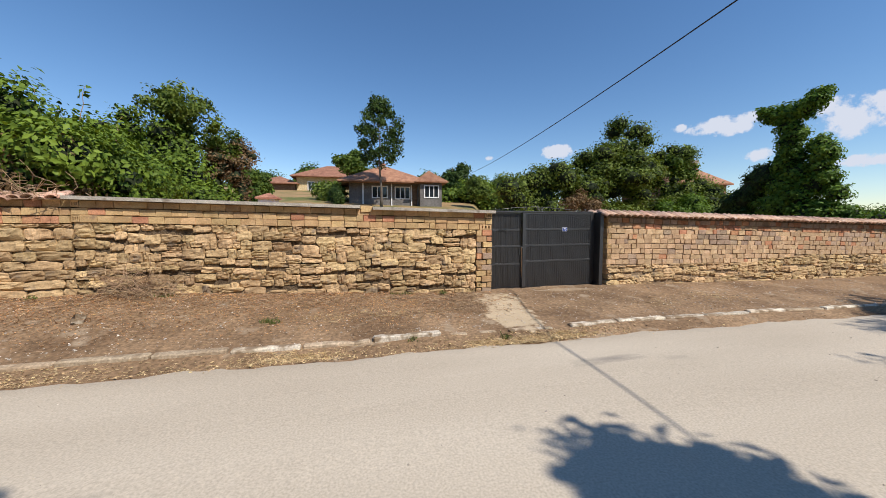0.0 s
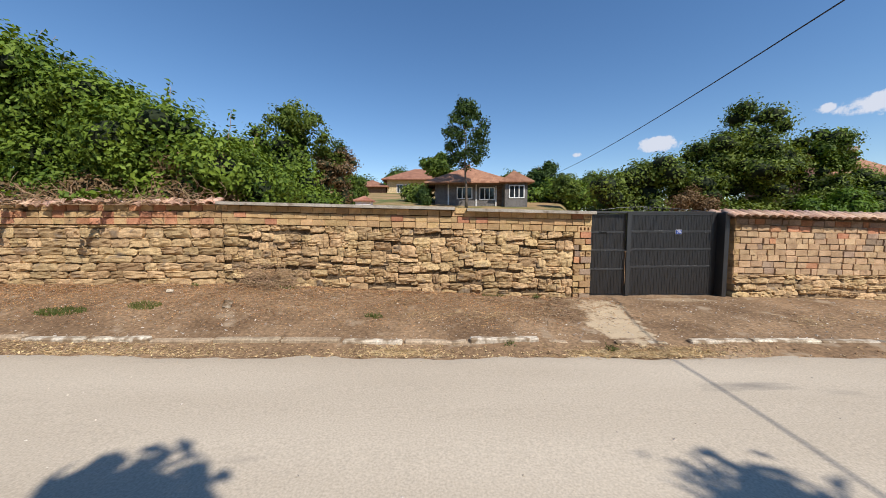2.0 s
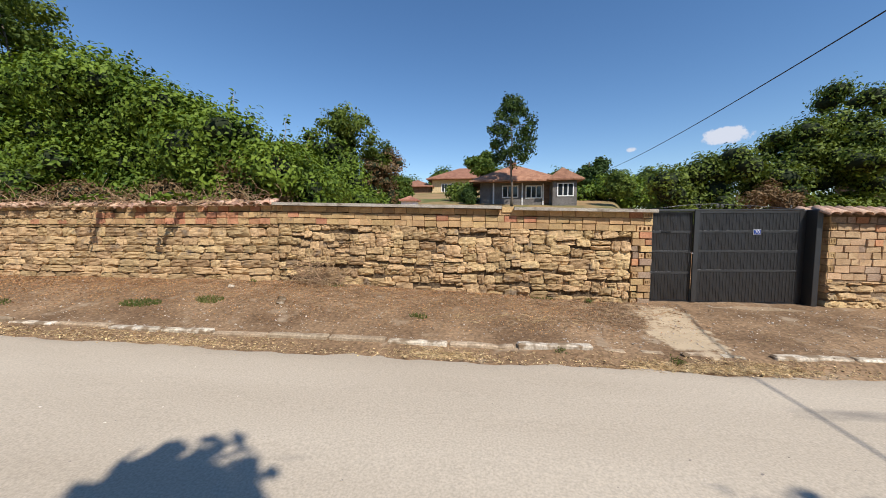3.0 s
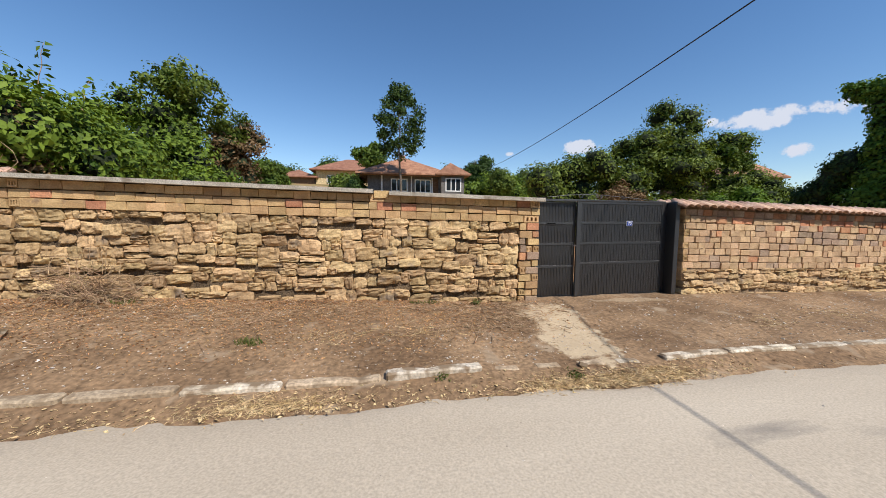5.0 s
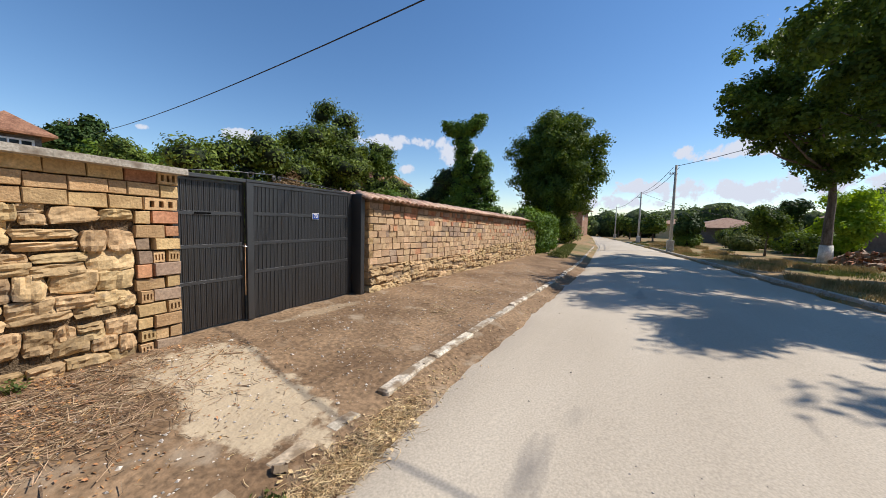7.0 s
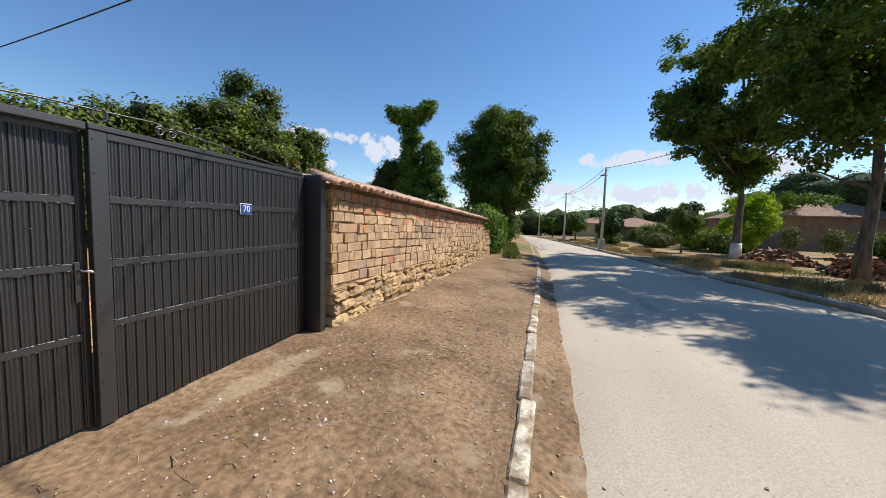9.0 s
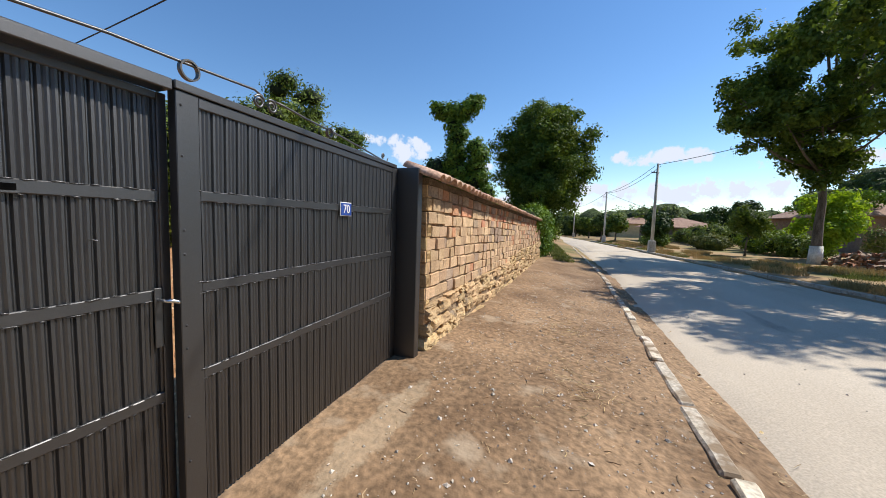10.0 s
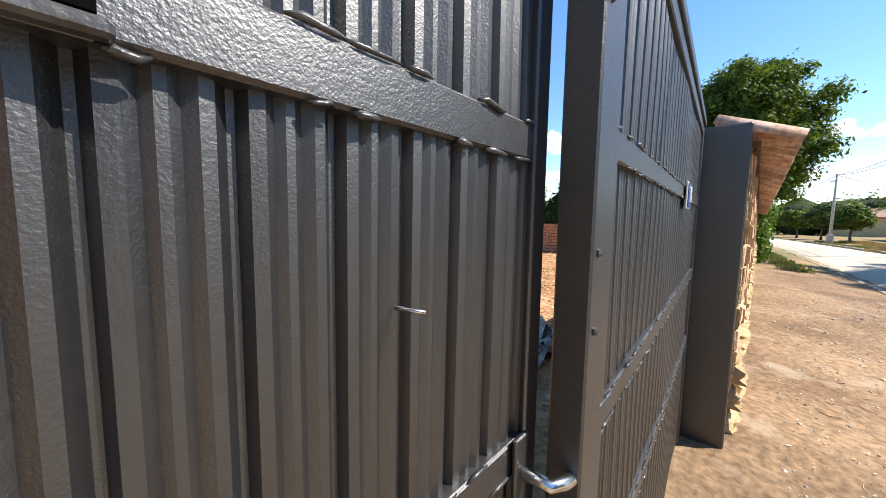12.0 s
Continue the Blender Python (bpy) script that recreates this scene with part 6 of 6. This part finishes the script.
scatter_sticks("twigs", "dark twigs and bark bits by the gate", "twigs", 130, in_rect(-2, 9, 5.6, 7.8), 0.12, 0.003, M_TWIG, 0.006, 0.1)

scatter_leaves("wood_chips", "pale wood chips trodden into the walkway", 2600, in_rect(-6, 14, 5.75, 7.8), 0.013, M_PEBBLE, category="wood chips")


def clump_of(spots):
    def f():
        cx, cy, sx, sy = rnd.choice(spots)
        return rnd.gauss(cx, sx), min(7.88, rnd.gauss(cy, sy))
    return f


WALL_HEAPS = [(1.6, 7.6, 0.5, 0.14), (0.6, 7.5, 0.6, 0.16), (-0.6, 7.45, 0.7, 0.2), (1.55, 7.1, 0.25, 0.2), (1.1, 6.75, 0.5, 0.12), (-2.4, 7.4, 0.8, 0.22), (-4.0, 7.3, 0.8, 0.25), (-6.4, 7.5, 0.8, 0.2)]
scatter_sticks("stalk_heap", "heaps of reddish dry stalks below the wall", "twigs", 2200, clump_of(WALL_HEAPS), 0.24, 0.0026, M_TWIG, 0.012, 0.1, 0.3)
scatter_sticks("straw_heap", "loose heaps of yellow straw stalks", "straw", 420, clump_of([(0.2, 6.65, 0.4, 0.1), (-0.9, 6.6, 0.4, 0.1), (5.9, 6.5, 0.35, 0.16), (7.4, 6.7, 0.5, 0.2)]), 0.14, 0.0022, M_STRAW, 0.01, 0.1, 0.2)
scatter_sticks("edge_straw_heap", "thick yellow straw heaped at the asphalt edge", "straw", 1900, clump_of([(2.25, 5.28, 0.26, 0.08), (2.25, 5.28, 0.3, 0.08), (2.9, 5.36, 0.2, 0.07), (1.5, 5.33, 0.25, 0.06), (-1.3, 5.36, 0.3, 0.06)]), 0.11, 0.002, M_STRAW, 0.016, 0.16, 0.2)
scatter_sticks("fallen_branch", "a few thick dry stems lying on the dirt", "branches", 16, in_rect(-6, 3, 6.2, 7.8), 0.5, 0.006, M_TWIG, 0.01, 0.03, 0.12)


def grass_tuft(name, label, cx, cy, rx, ry, n, h, material, category="grass"):
    vs, fs = [], []
    for _ in range(n):
        a, d = rnd.uniform(0, 6.28), rnd.random() ** 0.5
        x, y = cx + math.cos(a) * d * rx, cy + math.sin(a) * d * ry
        z = surf(x, y) - 0.005
        hh = h * rnd.uniform(0.5, 1.2)
        b = rnd.uniform(0, 6.28)
        s = Vector((math.cos(b), math.sin(b), 0)) * (0.006 if x < 12 else 0.01)
        lean = Vector((rnd.gauss(0, 0.35), rnd.gauss(0, 0.35), 0)) * hh
        p = Vector((x, y, z))
        o = len(vs)
        vs += [p - s, p + s, p + lean * 0.4 + Vector((0, 0, hh * 0.6)) + s * 0.7, p + lean * 0.4 + Vector((0, 0, hh * 0.6)) - s * 0.7, p + lean + Vector((0, 0, hh))]
        fs += [(o, o + 1, o + 2, o + 3), (o + 3, o + 2, o + 4)]
    return tagged(new(name, as_mesh(name, vs, fs, material)), label, category, kind="stuff")


for cx, cy, rx, ry, n in ((-7.4, 6.55, 0.45, 0.16, 700), (-6.1, 6.75, 0.3, 0.14, 420), (-10.6, 6.3, 0.5, 0.2, 500), (-1.9, 6.55, 0.16, 0.08, 120), (-3.9, 7.7, 0.2, 0.1, 90), (0.4, 7.75, 0.25, 0.08, 150)):
    grass_tuft("grass_patch", "small patch of green grass in the dirt", cx, cy, rx, ry, n, 0.06, L_GRASS)
for cx, cy in ((1.75, 5.42), (0.3, 5.5), (-5.9, 7.75), (1.3, 7.75)):
    bush("weed", "small green weed in the dirt", [(cx, cy, on_ground(cx, cy) + 0.03, 0.07, 0.05, 0.03)], 90, 0.022, L_GRASS, 0.03, "weed", core=False, per=8, at=(cx, cy, on_ground(cx, cy)))
for k in range(96):
    x = rnd.uniform(8, 62)
    y = float(np.interp(x, RIGHT_X, RIGHT_Y)) - rnd.uniform(0.3, 5)
    grass_tuft("grass_patch", "rank dry verge grass across the road", x, y, rnd.uniform(0.8, 2.0), rnd.uniform(0.4, 0.9), 620, 0.12 + 0.14 * (k % 3 == 0), L_DRYGRASS if k % 3 != 2 else L_GRASS)
for k in range(10):
    x = 19.6 + k * 1.6
    grass_tuft("grass_patch", "green weeds at the road edge past the wall", x, 7.0 + 0.15 * k, 0.9, 0.5, 420, 0.14, L_GRASS)


# single stones on the dirt
for x, y, s, lab in ((1.93, 5.55, 0.075, "small white broken kerb fragment"), (-4.6, 6.75, 0.16, "grey field stone on the dirt"), (0.15, 5.68, 0.06, "broken white kerb fragment"), (-6.1, 7.35, 0.1, "pale stone below the wall")):
    m = Matrix.Translation((x, y, surf(x, y) + s * 0.2)) @ Euler((1.2, 0.2, x * 3)).to_matrix().to_4x4() @ Matrix.Diagonal((s * 1.2, s * 0.6, s * 0.9, 1))
    me = STONES[int(abs(x) * 7) % 16].copy()
    me.materials.clear()
    me.materials.append(M_KERB)
    tagged(put("loose_stone", me, None, m), lab, "stone")


# dry creeper heap at the foot of the wall and dry stems on the old coping
def tangle(name, label, cx, cy, cz, rx, ry, rz, n, r, material):
    root = empty(name, label, "dead creeper", (cx, cy, cz))
    vs, fs = [], []
    for _ in range(n):
        a = Vector((rnd.gauss(0, rx * .5), rnd.gauss(0, ry * .5), abs(rnd.gauss(0, rz * .5))))
        pts, d = [a], Vector((rnd.uniform(-1, 1), rnd.uniform(-.3, .3), rnd.uniform(-.7, .5)))
        for k in range(4):
            d = (d + Vector((rnd.gauss(0, .5), rnd.gauss(0, .25), rnd.gauss(-.1, .4)))).normalized()
            b = pts[-1] + d * rx * 0.3
            b.z = max(b.z, -0.02)
            pts.append(b)
        v, f = tube_data(pts, [r, r, r, r * .8, r * .5], 3)
        fs += [tuple(i + len(vs) for i in p) for p in f]
        vs += v
    put("stem_tangle", as_mesh("stem_tangle", vs, fs, material), root)["kind"] = "stuff"
    return root


def overhang(x0, y0, z0, x1, y1, z1, n, seed):
    r = random.Random(seed)
    root = empty("overhanging_shoot", "leafy creeper shoot hanging out over the old wall", "creeper", (x0, y0, z0))
    a, b = Vector((0, 0, 0)), Vector((x1 - x0, y1 - y0, z1 - z0))
    mid = a.lerp(b, 0.5) + Vector((0, 0, 0.1))
    tubes("stem", [([a, mid, b], [0.014, 0.01, 0.005])], M_TWIG, root, 5)
    c, o = [], []
    for _ in range(n):
        f = r.random() ** 0.8
        p = (a.lerp(mid, f * 2) if f < 0.5 else mid.lerp(b, f * 2 - 1)) + Vector((r.gauss(0, 0.05), r.gauss(0, 0.05), r.gauss(0, 0.04)))
        c.append(p)
        o.append((r.uniform(-.4, .4), -0.4, 0.8))
    leaves("shoot_leaves", np.array(c), np.array(o), 0.085, L_VINE, root)


overhang(-7.3, 8.1, 2.1, -7.85, 7.15, 2.02, 110, 5)
overhang(-9.6, 8.1, 2.1, -9.75, 7.2, 2.0, 60, 6)
tangle("dead_creeper", "brown heap of dead creeper at the wall foot", -4.35, 7.72, on_ground(-4.35, 7.72), 0.55, 0.14, 0.42, 260, 0.004, M_TWIG)
for x in np.arange(-13.5, -5.6, 0.55):
    tangle("dead_creeper", "dry brown creeper stems over the old coping", x, 7.95, 1.93, 0.5, 0.2, 0.16, 34, 0.006, M_TWIG)
